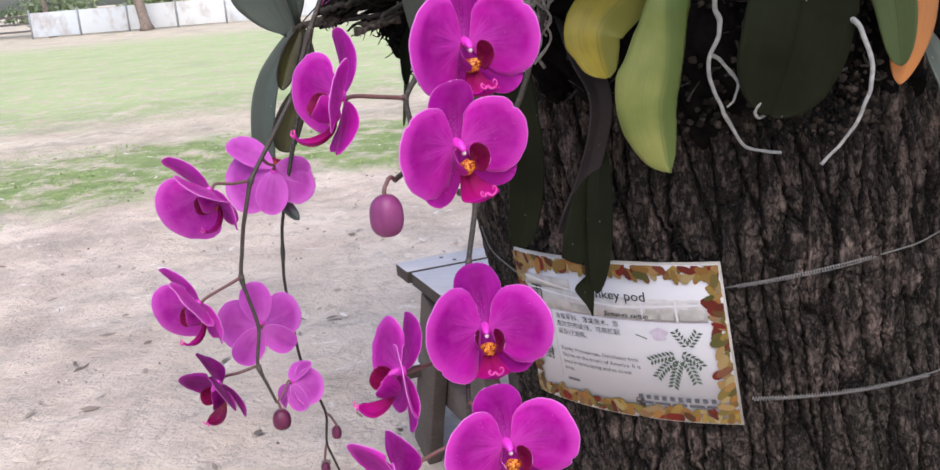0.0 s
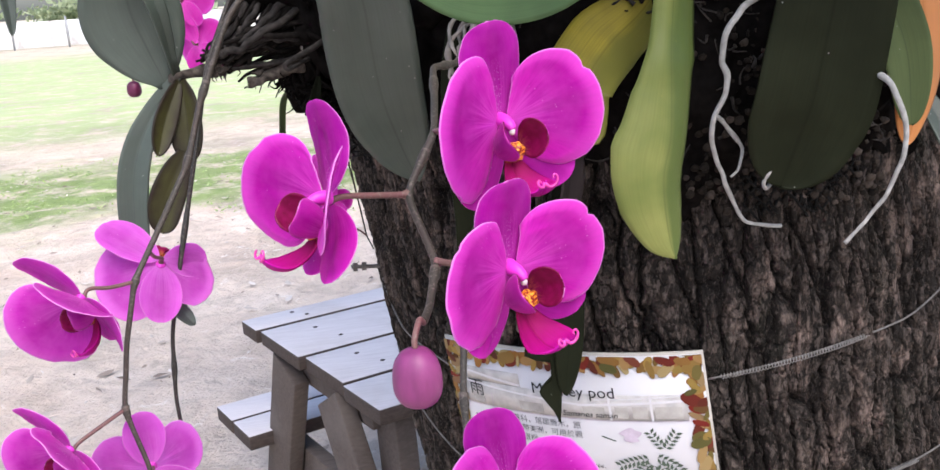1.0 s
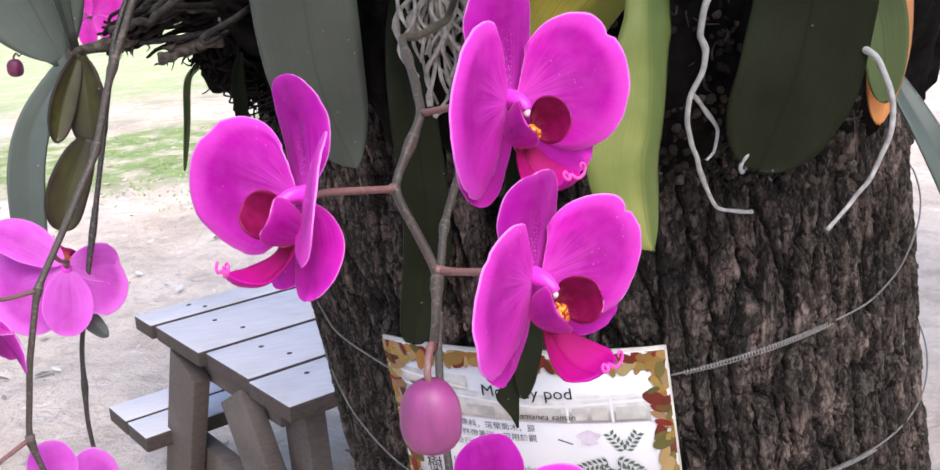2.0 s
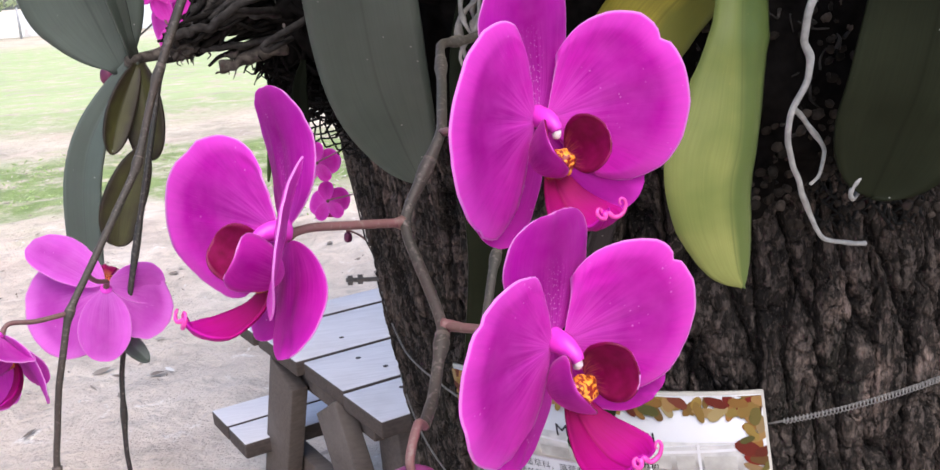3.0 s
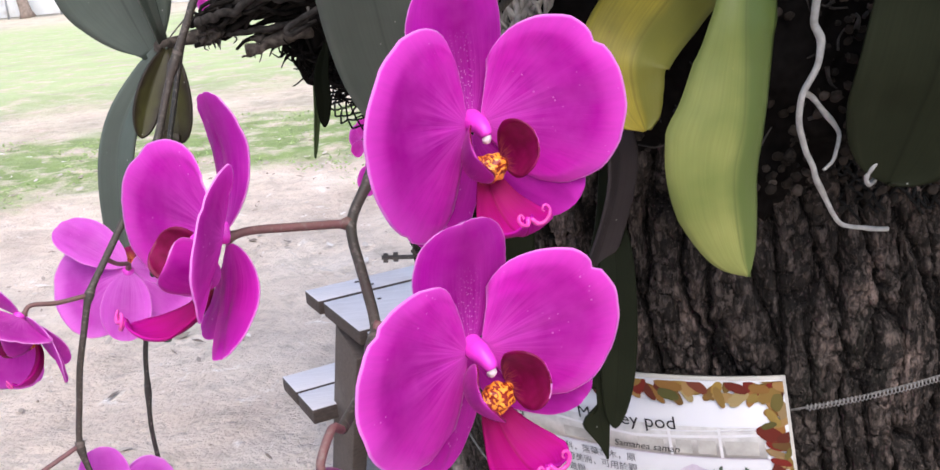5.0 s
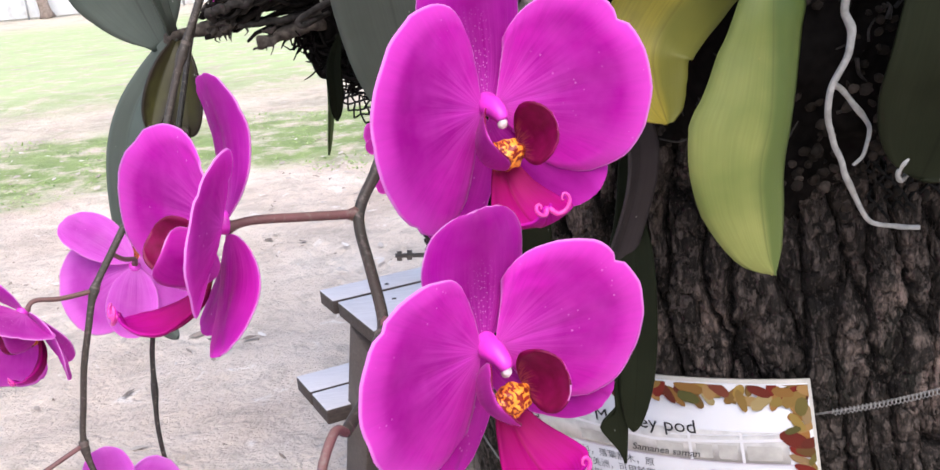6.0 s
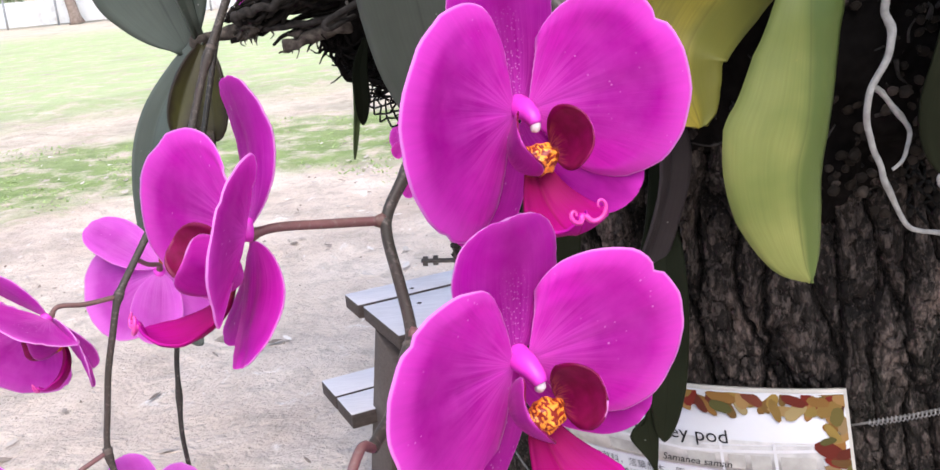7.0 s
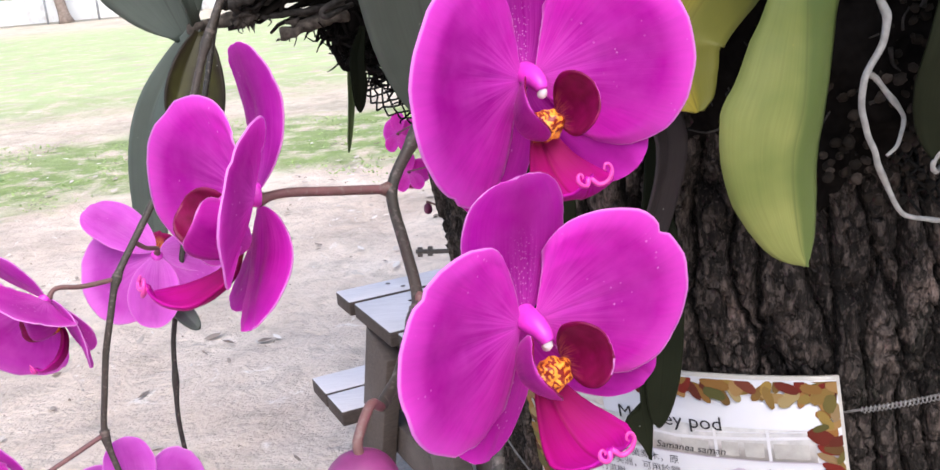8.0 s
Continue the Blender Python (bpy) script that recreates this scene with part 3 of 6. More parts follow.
def trunk_mesh():
    turns = np.radians(np.concatenate([np.arange(-180, -100, 4), np.arange(-100, 58, 0.21), np.arange(58, 180, 4)]))
    zs = np.concatenate([np.arange(0.0, 0.9, 0.03), np.arange(0.9, 1.67, 0.0018), np.arange(1.67, 3.5, 0.03)])
    th, z = np.meshgrid(turns, zs, indexing="ij")
    s = th * 0.40
    wx = s + 0.012 * (value_noise(s * 40, z * 14, 1) - 0.5) + 0.004 * (value_noise(s * 160, z * 120, 11) - 0.5) + 0.03 * (value_noise(s * 9, z * 5, 2) - 0.5)
    wz = z + 0.03 * (value_noise(s * 30, z * 18, 3) - 0.5) + 0.006 * (value_noise(s * 150, z * 150, 12) - 0.5)
    gap, tone = cells(wx / 0.027, wz / 0.24, 10)
    gap2, tone2 = cells(wx / 0.016, wz / 0.030, 20)
    gap3, tone3 = cells(wx / 0.0075, wz / 0.013, 30)
    plate, plate2, plate3 = np.clip(gap / 0.22, 0, 1), np.clip(gap2 / 0.10, 0, 1), np.clip(gap3 / 0.2, 0, 1)
    gap4, tone4 = cells(wx / 0.0042, wz / 0.0062, 40)
    ridge = value_noise(wx * 70, wz * 7, 6)
    flaky = (tone2 > 0.55) * np.clip(gap4 / 0.18, 0, 1)
    h = 0.015 * plate ** 0.5 + 0.0042 * plate2 ** 0.7 + 0.0012 * plate3 + 0.007 * (tone - 0.5) + 0.0050 * (tone2 - 0.5) + 0.0018 * (tone3 - 0.5) + 0.0010 * (tone4 - 0.5) + 0.0010 * flaky + 0.007 * (ridge - 0.5)
    r = TRUNK_R + h - 0.006 + 0.03 * (value_noise(np.cos(th) * 2 + 5, z * 1.2 + np.sin(th) * 2, 4) - 0.5) + 0.26 * np.exp(-z / 0.22)
    x = 0.396 + (1.296 - z) * LEAN_X + r * np.sin(th)
    y = TRUNK_Y - r * np.cos(th)
    n, m = len(turns), len(zs)
    i, j = np.meshgrid(np.arange(n), np.arange(m - 1), indexing="ij")
    a, b = (i * m + j).ravel(), (((i + 1) % n) * m + j).ravel()
    me = pydata("trunk", np.stack([x, y, z], -1).reshape(-1, 3), np.stack([a, b, b + 1, a + 1], -1).tolist(), np.stack([s, z], -1).reshape(-1, 2))
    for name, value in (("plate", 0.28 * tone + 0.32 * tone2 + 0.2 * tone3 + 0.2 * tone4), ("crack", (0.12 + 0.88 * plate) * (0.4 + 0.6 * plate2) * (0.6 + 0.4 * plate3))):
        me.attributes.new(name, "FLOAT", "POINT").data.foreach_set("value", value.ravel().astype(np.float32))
    return me


def crown_mesh(seed, centre, size, count, leaf):
    rng = np.random.default_rng(seed)
    verts, faces = [], []
    clumps = [rng.normal(0, 0.42, 3) for _ in range(30)]
    for i in range(count):
        c = clumps[i % 30] + rng.normal(0, 0.16, 3)
        p = np.array(centre) + c * np.array(size)
        d, e = rng.normal(0, 1, 3), rng.normal(0, 1, 3)
        d /= np.linalg.norm(d)
        e -= d * (e @ d)
        e *= 0.45 / np.linalg.norm(e)
        k, s = len(verts), leaf * rng.uniform(0.6, 1.3)
        verts += [p - d * s, p + e * s, p + d * s, p - e * s]
        faces.append((k, k + 1, k + 2, k + 3))
    return pydata("crown", verts, faces)


tree = thing("tree", pose(0.558, TRUNK_Y, 0), "old shade tree with dark deeply cracked bark on sand", "tree")


def under(ob, parent):
    """Keeps a part built in world metres where it is, under its thing."""
    ob.parent = parent
    ob.matrix_parent_inverse = parent.matrix_world.inverted()
    return ob


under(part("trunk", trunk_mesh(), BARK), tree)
for i, (dx, dy, dz) in enumerate(((-1.3, -0.3, 1.2), (1.2, -0.2, 1.3), (0.2, 1.4, 1.1), (-0.1, -1.0, 1.5))):
    bm = bmesh.new()
    top = Vector((trunk_axis(3.3), TRUNK_Y, 3.3))
    tube(bm, [top, top + Vector((dx * 0.4, dy * 0.4, dz * 0.6)), top + Vector((dx, dy, dz))], 0.22, 0.07, 10)
    under(part("limb", bm, BARK), tree)
# crown is never in view: added to shade the trunk, set right of it
under(part("crown", crown_mesh(3, (2.3, 1.9, 4.7), (2.5, 2.4, 0.9), 15000, 0.12), CROWN, label="dense green leaf crown out of view, added for shade"), tree)

# ---- sign on the trunk ----
SIGN_Z0, SIGN_H, SIGN_W, SIGN_T0 = 1.108, 0.222, 0.312, -15.0


def on_sign(x, y, off=0.0):
    """x from the left edge, y from the lower edge, in metres."""
    turn = SIGN_T0 - (SIGN_W - x) / 0.412 * 57.2958
    return on_trunk(turn, SIGN_Z0 + y + 0.012 * x / SIGN_W, 0.020 + off)


sign = thing("sign_board", Matrix.Translation(on_sign(SIGN_W / 2, 0)), "laminated white plant sign with a printed leaf border, wired to bark", "sign")


def sign_patch(x0, y0, x1, y1, off, thick=0.0012):
    def fn(u, v):
        pts = np.array([[on_sign(x0 + (x1 - x0) * a, y0 + (y1 - y0) * (b * 0.5 + 0.5), off) for a, b in zip(ra, rb)] for ra, rb in zip(u, v)])
        return pts[..., 0], pts[..., 1], pts[..., 2]
    return sheet("patch", fn, max(2, int((x1 - x0) / 0.012) + 2), 2, thick)


def sign_part(name, me, mat, label=""):
    return under(part(name, me, mat, None, label), sign)


sign_part("backing", sign_patch(0, 0, SIGN_W, SIGN_H, 0.0, 0.003), LAMINATE, "clear laminate edge gone yellowish")
sign_part("paper", sign_patch(0.003, 0.003, SIGN_W - 0.003, SIGN_H - 0.003, 0.003), PAPER)


def sign_shapes(shapes, off):
    """Flat printed shapes: each a list of outline points on the sign."""
    verts, faces = [], []
    for s in shapes:
        k = len(verts)
        verts += [on_sign(x, y, off) for x, y in s]
        faces.append(tuple(range(k, k + len(s))))
    return pydata("print", verts, faces)


def border_leaves():
    rng = np.random.default_rng(12)
    out = []
    w, h = SIGN_W, SIGN_H
    spots = [(x, h - d) for x in np.arange(0.008, w - 0.005, 0.0085) for d in (0.008, 0.016)] + [(x, d) for x in np.arange(0.008, w - 0.005, 0.0085) for d in (0.008, 0.016)]
    spots += [(d, y) for y in np.arange(0.012, h, 0.0085) for d in (0.008, 0.015)] + [(w - d, y) for y in np.arange(0.012, h, 0.0085) for d in (0.008, 0.016)]
    rng.shuffle(spots)
    for x, y in spots:
        cx, cy, a, s, slim = x + rng.normal(0, 0.002), y + rng.normal(0, 0.002), rng.uniform(0, 6.28), rng.uniform(0.0055, 0.0100), rng.uniform(0.45, 0.85)
        pts = []
        for t in np.linspace(0, 6.283, 15)[:-1]:
            r = s * (1 + 0.22 * math.cos(2 * t) + 0.16 * rng.random())
            q, p = r * math.cos(t), r * slim * math.sin(t)
            pts.append((cx + q * math.cos(a) - p * math.sin(a), cy + q * math.sin(a) + p * math.cos(a)))
        out.append([(min(max(p, 0.003), w - 0.003), min(max(q, 0.003), h - 0.003)) for p, q in pts])
    return out


# each printed leaf a hair above the one before it, so that they overlap cleanly
verts, faces = [], []
for i, s in enumerate(border_leaves()):
    k = len(verts)
    verts += [on_sign(x, y, 0.0045 + (i % 40) * 0.00004) for x, y in s]
    faces.append(tuple(range(k, k + len(s))))
sign_part("leaf_border", pydata("leaf_border", verts, faces), BORDER, "printed border of red, ochre and green leaves")


def bars(rows, off=0.0046):
    return sign_shapes([[(x, y), (x + w, y), (x + w, y + h), (x, y + h)] for x, y, w, h in rows], off)


# the faded printed picture behind the title: a beige band with pale slanted lines and darker windows
def strip(p, q, r, t, w, n=24):
    """A slanted printed line, cut into short pieces so that it follows the curved sheet."""
    f = [i / n for i in range(n + 1)]
    return [[(p + (r - p) * i, q + (t - q) * i), (p + (r - p) * j, q + (t - q) * j), (p + (r - p) * j, q + (t - q) * j + w), (p + (r - p) * i, q + (t - q) * i + w)] for i, j in zip(f, f[1:])]


sign_part("title_picture", sign_patch(0.022, 0.1425, 0.288, 0.173, 0.0042, 0.0004), PRINT_FAINT)
sign_part("title_picture", sign_patch(0.022, 0.1735, 0.104, 0.190, 0.0042, 0.0004), PRINT_FAINT)
for row in ((0.022, 0.184, 0.104, 0.174, 0.003), (0.022, 0.170, 0.180, 0.158, 0.0026), (0.170, 0.158, 0.288, 0.165, 0.003), (0.190, 0.166, 0.288, 0.1715, 0.0015)):
    sign_part("title_line", sign_shapes(strip(*row), 0.0050), PRINT_WHITE)
for x in (0.205, 0.249):
    sign_part("title_line", bars([(x, 0.1430, 0.0026, 0.0295)], 0.0052), PRINT_WHITE)
for row in ((0.176, 0.1455, 0.024, 0.0125), (0.211, 0.1455, 0.014, 0.0135), (0.230, 0.1455, 0.016, 0.0140), (0.254, 0.1455, 0.028, 0.0140), (0.100, 0.1455, 0.030, 0.011), (0.034, 0.1455, 0.018, 0.008)):
    sign_part("printed_window", bars([row], 0.0049), PRINT_BEIGE)
sign_part("title_rule", sign_shapes(strip(0.014, 0.1416, 0.294, 0.1416, 0.0008), 0.0050), INK_LILAC)
sign_part("column_line", bars([(0.062, 0.040, 0.0008, 0.12)]), INK_LILAC)


def lettering(name, text, x, y, size, mat, shear=0.0):
    cu = bpy.data.curves.new(name, "FONT")
    cu.body, cu.size, cu.shear, cu.resolution_u = text, size, shear, 3
    ob = new(name, cu)
    me = bpy.data.meshes.new_from_object(ob.evaluated_get(bpy.context.evaluated_depsgraph_get()))
    bpy.data.objects.remove(ob)
    bpy.data.curves.remove(cu)
    for v in me.vertices:
        v.co = on_sign(x + v.co.x, y + v.co.y, 0.0054)
    return sign_part(name, me, mat)


lettering("title", "Monkey pod", 0.119, 0.1695, 0.0188, INK)
lettering("latin_name", "Samanea saman", 0.152, 0.1455, 0.0098, INK, 0.25)
for i, ch in enumerate("雨豆樹"):
    lettering("tree_name", ch, 0.031, 0.156 - i * 0.0455, 0.0225, INK)
for i, row in enumerate(("含羞草科，落葉喬木，原", "產於熱帶美洲，可用於觀", "賞及行道樹。")):
    lettering("description", row, 0.070, 0.131 - i * 0.0115, 0.0092, INK_GREY)
for i, row in enumerate(("Family Mimosaceae. Deciduous tree.", "Native to the tropic of America. It is", "used in landscaping and as street", "trees.")):
    lettering("description", row, 0.070, 0.083 - i * 0.0098, 0.0082, INK_GREY)
tagged(sign_part("small_print", bars([(0.072 + i * 0.004, 0.037, 0.003, 0.004) for i in range(5)] + [(0.182 + i * 0.0105, 0.030, 0.006, 0.006) for i in range(10)] + [(0.182 + i * 0.022, 0.023, 0.019, 0.0035) for i in range(5)]), INK_GREY), kind="stuff")


def fern_picture():
    out = []

    def blade(x, y, a, s):
        c, d = math.cos(a), math.sin(a)
        x, y = x + 0.013, y + 0.010
        out.append([(x, y), (x + s * (0.5 * c - 0.22 * d), y + s * (0.5 * d + 0.22 * c)), (x + s * c, y + s * d), (x + s * (0.5 * c + 0.22 * d), y + s * (0.5 * d - 0.22 * c))])

    for bx, by, a0, bend, n, s in ((0.226, 0.086, 3.3, 0.05, 7, 0.0085), (0.228, 0.080, 3.7, 0.06, 8, 0.0085), (0.232, 0.078, 4.3, 0.02, 8, 0.009), (0.238, 0.080, 5.2, -0.05, 7, 0.0085), (0.236, 0.088, 5.9, -0.10, 6, 0.0085),
                                   (0.244, 0.100, 2.2, -0.03, 5, 0.008), (0.246, 0.100, 0.9, 0.03, 5, 0.008)):
        x, y, a = bx, by, a0
        for i in range(n):
            blade(x, y, a + 0.95, s), blade(x, y, a - 0.95, s)
            x, y, a = x + 0.0052 * math.cos(a), y + 0.0052 * math.sin(a), a + bend
    out.append([(0.192, 0.122), (0.193, 0.1232), (0.275, 0.089), (0.274, 0.0878)])
    return out


sign_part("leaf_drawing", sign_shapes(fern_picture(), 0.0048), INK_GREEN, "drawn grey-green feathery leaf")
sign_part("flower_drawing", sign_shapes([[(0.224 + 0.013 * math.cos(a) * (0.8 + 0.3 * math.sin(5 * a)), 0.125 + 0.009 * math.sin(a)) for a in np.linspace(0, 6.28, 16)[:-1]]], 0.0047), INK_LILAC)


def wire(name, turns, zs, label, spring=None, off=0.016):
    w = thing(name, Matrix.Translation(on_trunk(turns[0], zs[0])), label, "wire", "wires round the trunk")
    line = [on_trunk(turns[0] + (turns[-1] - turns[0]) * i / 60, float(np.interp(turns[0] + (turns[-1] - turns[0]) * i / 60, turns, zs)), off) for i in range(61)]
    bm = bmesh.new()
    tube(bm, line, 0.0011, seg=6, steps=1)
    under(part("strand", bm, STEEL), w)
    if spring:
        a, b = spring
        za, zb = (float(np.interp(q, turns, zs)) for q in spring)
        bm, pts, count = bmesh.new(), [], int((b - a) * 0.0072 / 0.0034)
        for i in range(count * 6 + 1):
            f, phase = i / (count * 6), i / 6 * 2 * math.pi
            p = on_trunk(a + (b - a) * f, za + (zb - za) * f, 0.017 + 0.0026 * math.cos(phase))
            pts.append(p + Vector((0, 0, 0.0026 * math.sin(phase))))
        tube(bm, pts, 0.0006, seg=5, steps=1)
        under(part("spring", bm, STEEL_LIGHT, None, "tight coil spring"), w)
    return w


wire("wire", (-15, -4, 6, 20, 30, 38, 60, 100, 130), (1.306, 1.320, 1.331, 1.342, 1.362, 1.385, 1.43, 1.47, 1.47), "grey steel wire with a coil spring holding the sign to bark", (-13, 11))
wire("wire", (-13, 4, 20, 30, 38, 60, 100, 130), (1.155, 1.159, 1.166, 1.171, 1.178, 1.21, 1.28, 1.28), "grey steel wire with a coil spring holding the sign to bark", (-13, 19))
wire("wire", (-140, -110, -90, -78, -66, -56), (1.40, 1.37, 1.335, 1.295, 1.285, 1.272), "grey steel wire strapped round dark bark", off=0.006)
wire("wire", (-140, -110, -90, -78, -66, -56), (1.30, 1.26, 1.225, 1.180, 1.15, 1.132), "grey steel wire strapped round dark bark", off=0.006)

bolt = thing("bolt", Matrix.Translation((0.03, 1.56, 1.368)), "rusty threaded bolt with two nuts driven into bark", "bolt")
bm = bmesh.new()
tube(bm, [(0.045, 1.56, 1.366), (-0.062, 1.56, 1.375)], 0.0028, seg=8, steps=8)
under(part("shank", bm, STEEL_DARK), bolt)
for x in (-0.042, -0.054):
    bm = bmesh.new()
    tube(bm, [(x, 1.56, 1.3738), (x - 0.006, 1.56, 1.3743)], 0.0066, seg=6, steps=1)
    flat(under(part("nut", bm, STEEL_DARK), bolt))

# ---- picnic table ----
TAB = Vector((-0.345, 3.40, 0.74))
ACROSS, ALONG = Vector((0.372, -0.928, 0)), Vector((0.928, 0.372, 0))
TURN_TABLE = math.degrees(math.atan2(ALONG.y, ALONG.x))


def table_place(a, b, z):
    """a metres along the planks, b across them from the far edge."""
    p = TAB + ALONG * a + ACROSS * b
    return Vector((p.x, p.y, z))


table = thing("picnic_table", Matrix.Translation(table_place(0.7, 0.45, 0)) @ pose(0, 0, 0, 0, 0, TURN_TABLE), "weathered grey-painted wooden picnic table with attached benches on sand", "picnic table")


def plank(name, a0, a1, b0, b1, z, thick, mat, label=""):
    c = table_place((a0 + a1) / 2, (b0 + b1) / 2, z - thick / 2)
    return under(part(name, board(bmesh.new(), Matrix.Translation(c) @ pose(0, 0, 0, 0, 0, TURN_TABLE), a1 - a0, b1 - b0 - 0.008, thick, 0.004), mat, None, label), table)


EDGES = (0.0, 0.135, 0.44, 0.70, 0.92)
for i, start in enumerate((0.0, 0.012, 0.03, 0.025)):
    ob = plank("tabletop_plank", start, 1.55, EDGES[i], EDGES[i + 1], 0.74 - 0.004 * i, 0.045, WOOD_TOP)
    for a in (0.16, 1.38):
        for b in (0.3, 0.7):
            bm = bmesh.new()
            c = table_place(a + 0.03 * (b > 0.5), EDGES[i] + (EDGES[i + 1] - EDGES[i]) * b, 0.74 - 0.004 * i)
            tube(bm, [c - Vector((0, 0, 0.004)), c + Vector((0, 0, 0.0012))], 0.0075, seg=8, steps=1)
            under(part("nail", bm, NAIL), ob)
for b0 in (-0.205, 0.80):
    for q in (0, 1):
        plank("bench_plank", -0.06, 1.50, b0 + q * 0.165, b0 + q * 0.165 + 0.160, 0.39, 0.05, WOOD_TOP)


def strut(name, p, q, wide, thick, label=""):
    p, q = Vector(p), Vector(q)
    d = (q - p).normalized()
    n = ALONG.copy()
    side = d.cross(n).normalized()
    m = Matrix((( *(side),), ( *(n),), ( *(d),))).transposed().to_4x4()
    m.translation = (p + q) / 2
    return under(part(name, board(bmesh.new(), m, wide, thick, (q - p).length, 0.004), WOOD_LEG, None, label), table)


for a, back in ((0.045, 0.055), (1.47, -0.055)):
    strut("leg", table_place(a, 0.282, 0.652), table_place(a, 0.02, 0.0), 0.165, 0.05)
    strut("leg", table_place(a, 0.588, 0.652), table_place(a, 0.98, 0.0), 0.155, 0.05)
    strut("bench_beam", table_place(a + back, -0.19, 0.30), table_place(a + back, 1.12, 0.30), 0.11, 0.05)
    strut("top_beam", table_place(a + back, 0.10, 0.645), table_place(a + back, 0.76, 0.645), 0.09, 0.05)
strut("brace", table_place(0.13, 0.783, 0.675), table_place(0.13, 0.82, 0.0), 0.12, 0.06)

# ---- orchid flowers ----


def turn_in(x, y, z, a, tilt, base, twist=0.0):
    """A petal grown upright, twisted on its axis, tilted forward, turned in the flower's plane (clockwise for the viewer) and set at base."""
    c, s = math.cos(radians(twist)), math.sin(radians(twist))
    x, y = x * c - y * s, x * s + y * c
    c, s = math.cos(radians(tilt)), math.sin(radians(tilt))
    y, z = y * c - z * s, y * s + z * c
    c, s = math.cos(radians(a)), math.sin(radians(a))
    return x * c + z * s + base[0], y + base[1], -x * s + z * c + base[2]


def dents(u, v, k, size):
    """Soft folds and fine puckers across a petal."""
    return size * (0.050 * (value_noise(u * 2.3 + k, v * 1.6 + k + 7, 3) - 0.5) + 0.022 * (value_noise(u * 6 + k, v * 4.5 + k + 9, 4) - 0.5) + 0.007 * (value_noise(u * 13 + k, v * 15 + k, 5) - 0.5)) * u


FAN_AT = (-1, -0.92, -0.84, -0.7, -0.5, -0.3, -0.1, 0.1, 0.3, 0.5, 0.68, 0.82, 0.92, 1.0)
FAN_R = (0.30, 0.50, 0.64, 0.78, 0.89, 0.96, 1.0, 1.0, 0.97, 0.91, 0.80, 0.68, 0.56, 0.42)


def fan_petal(name, piece, base, rng, up, nu, nv, skirt=0.0):
    """A broad petal spread like a fan from its narrow claw; up: which side carries the higher shoulder; skirt: how far the lower edge is drawn out."""
    a, tilt, length, wide, twist, cup = piece
    k, side, at = rng.uniform(0, 40), rng.choice((-1, 1)), rng.uniform(0.25, 0.7)

    def fn(u, v):
        low = np.clip(-v * up, 0, 1)
        turn = np.radians(70 * v * (1 + 0.26 * skirt * low))
        f = np.interp(v * up, FAN_AT, FAN_R) + 0.34 * skirt * low ** 4
        lip = 1 + 0.030 * (value_noise(v * 3.2 + k, v * 0 + 3, 2) - 0.5) + 0.022 * (value_noise(v * 9 + k, v * 0 + 5, 6) - 0.5) - 0.035 * np.exp(-((v * side - at) / 0.028) ** 2)
        r = length * f * u * (1 + (lip - 1) * u ** 4)
        x = r * np.sin(turn) * wide + v * 0.0012 * (1 - u)
        z = r * np.cos(turn)
        q = r / length
        y = -cup * length * q ** 2 + 0.06 * length * (q * np.sin(turn)) ** 2 + dents(u, v, k, length)
        y = y + 0.045 * length * u ** 3 * np.sin(5.5 * v + k) * (0.3 + 0.7 * np.abs(v)) + 0.012 * length * np.exp(-(v / 0.10) ** 2) * np.sin(np.pi * u) + 0.03 * length * np.clip(u - 0.86, 0, 1) / 0.14
        return turn_in(x, y, z, a, tilt, base, twist)

    return sheet(name, fn, nu, nv, 0.0007)


def sepal_petal(name, piece, base, rng, nu, nv, shape=(0.62, 0.45), edge=0.12):
    """An oval sepal, widest past its middle."""
    a, tilt, length, wide, twist, cup = piece
    p, q = shape
    peak = (p / (p + q)) ** p * (q / (p + q)) ** q
    k = rng.uniform(0, 40)

    def fn(u, v):
        uu = 0.5 - 0.5 * np.cos(np.pi * u)
        w = uu ** p * (1 - uu) ** q / peak
        trim = 1 + (0.05 * (value_noise(uu * 5 + k, np.sign(v) * 2 + 5, 6) - 0.5) + 0.02 * (value_noise(uu * 16 + k, np.sign(v) * 3 + 8, 9) - 0.5)) * np.abs(v) ** 3
        x = v * w * wide / 2 * trim
        y = -cup * length * uu ** 2 + edge * wide * (np.abs(v) * w) ** 2 + dents(uu, v * w, k, length) + 0.02 * wide * np.exp(-(v / 0.16) ** 2) * np.sin(np.pi * uu)
        return turn_in(x, y, length * uu, a, tilt, base, twist)

    return sheet(name, fn, nu, nv, 0.0007)


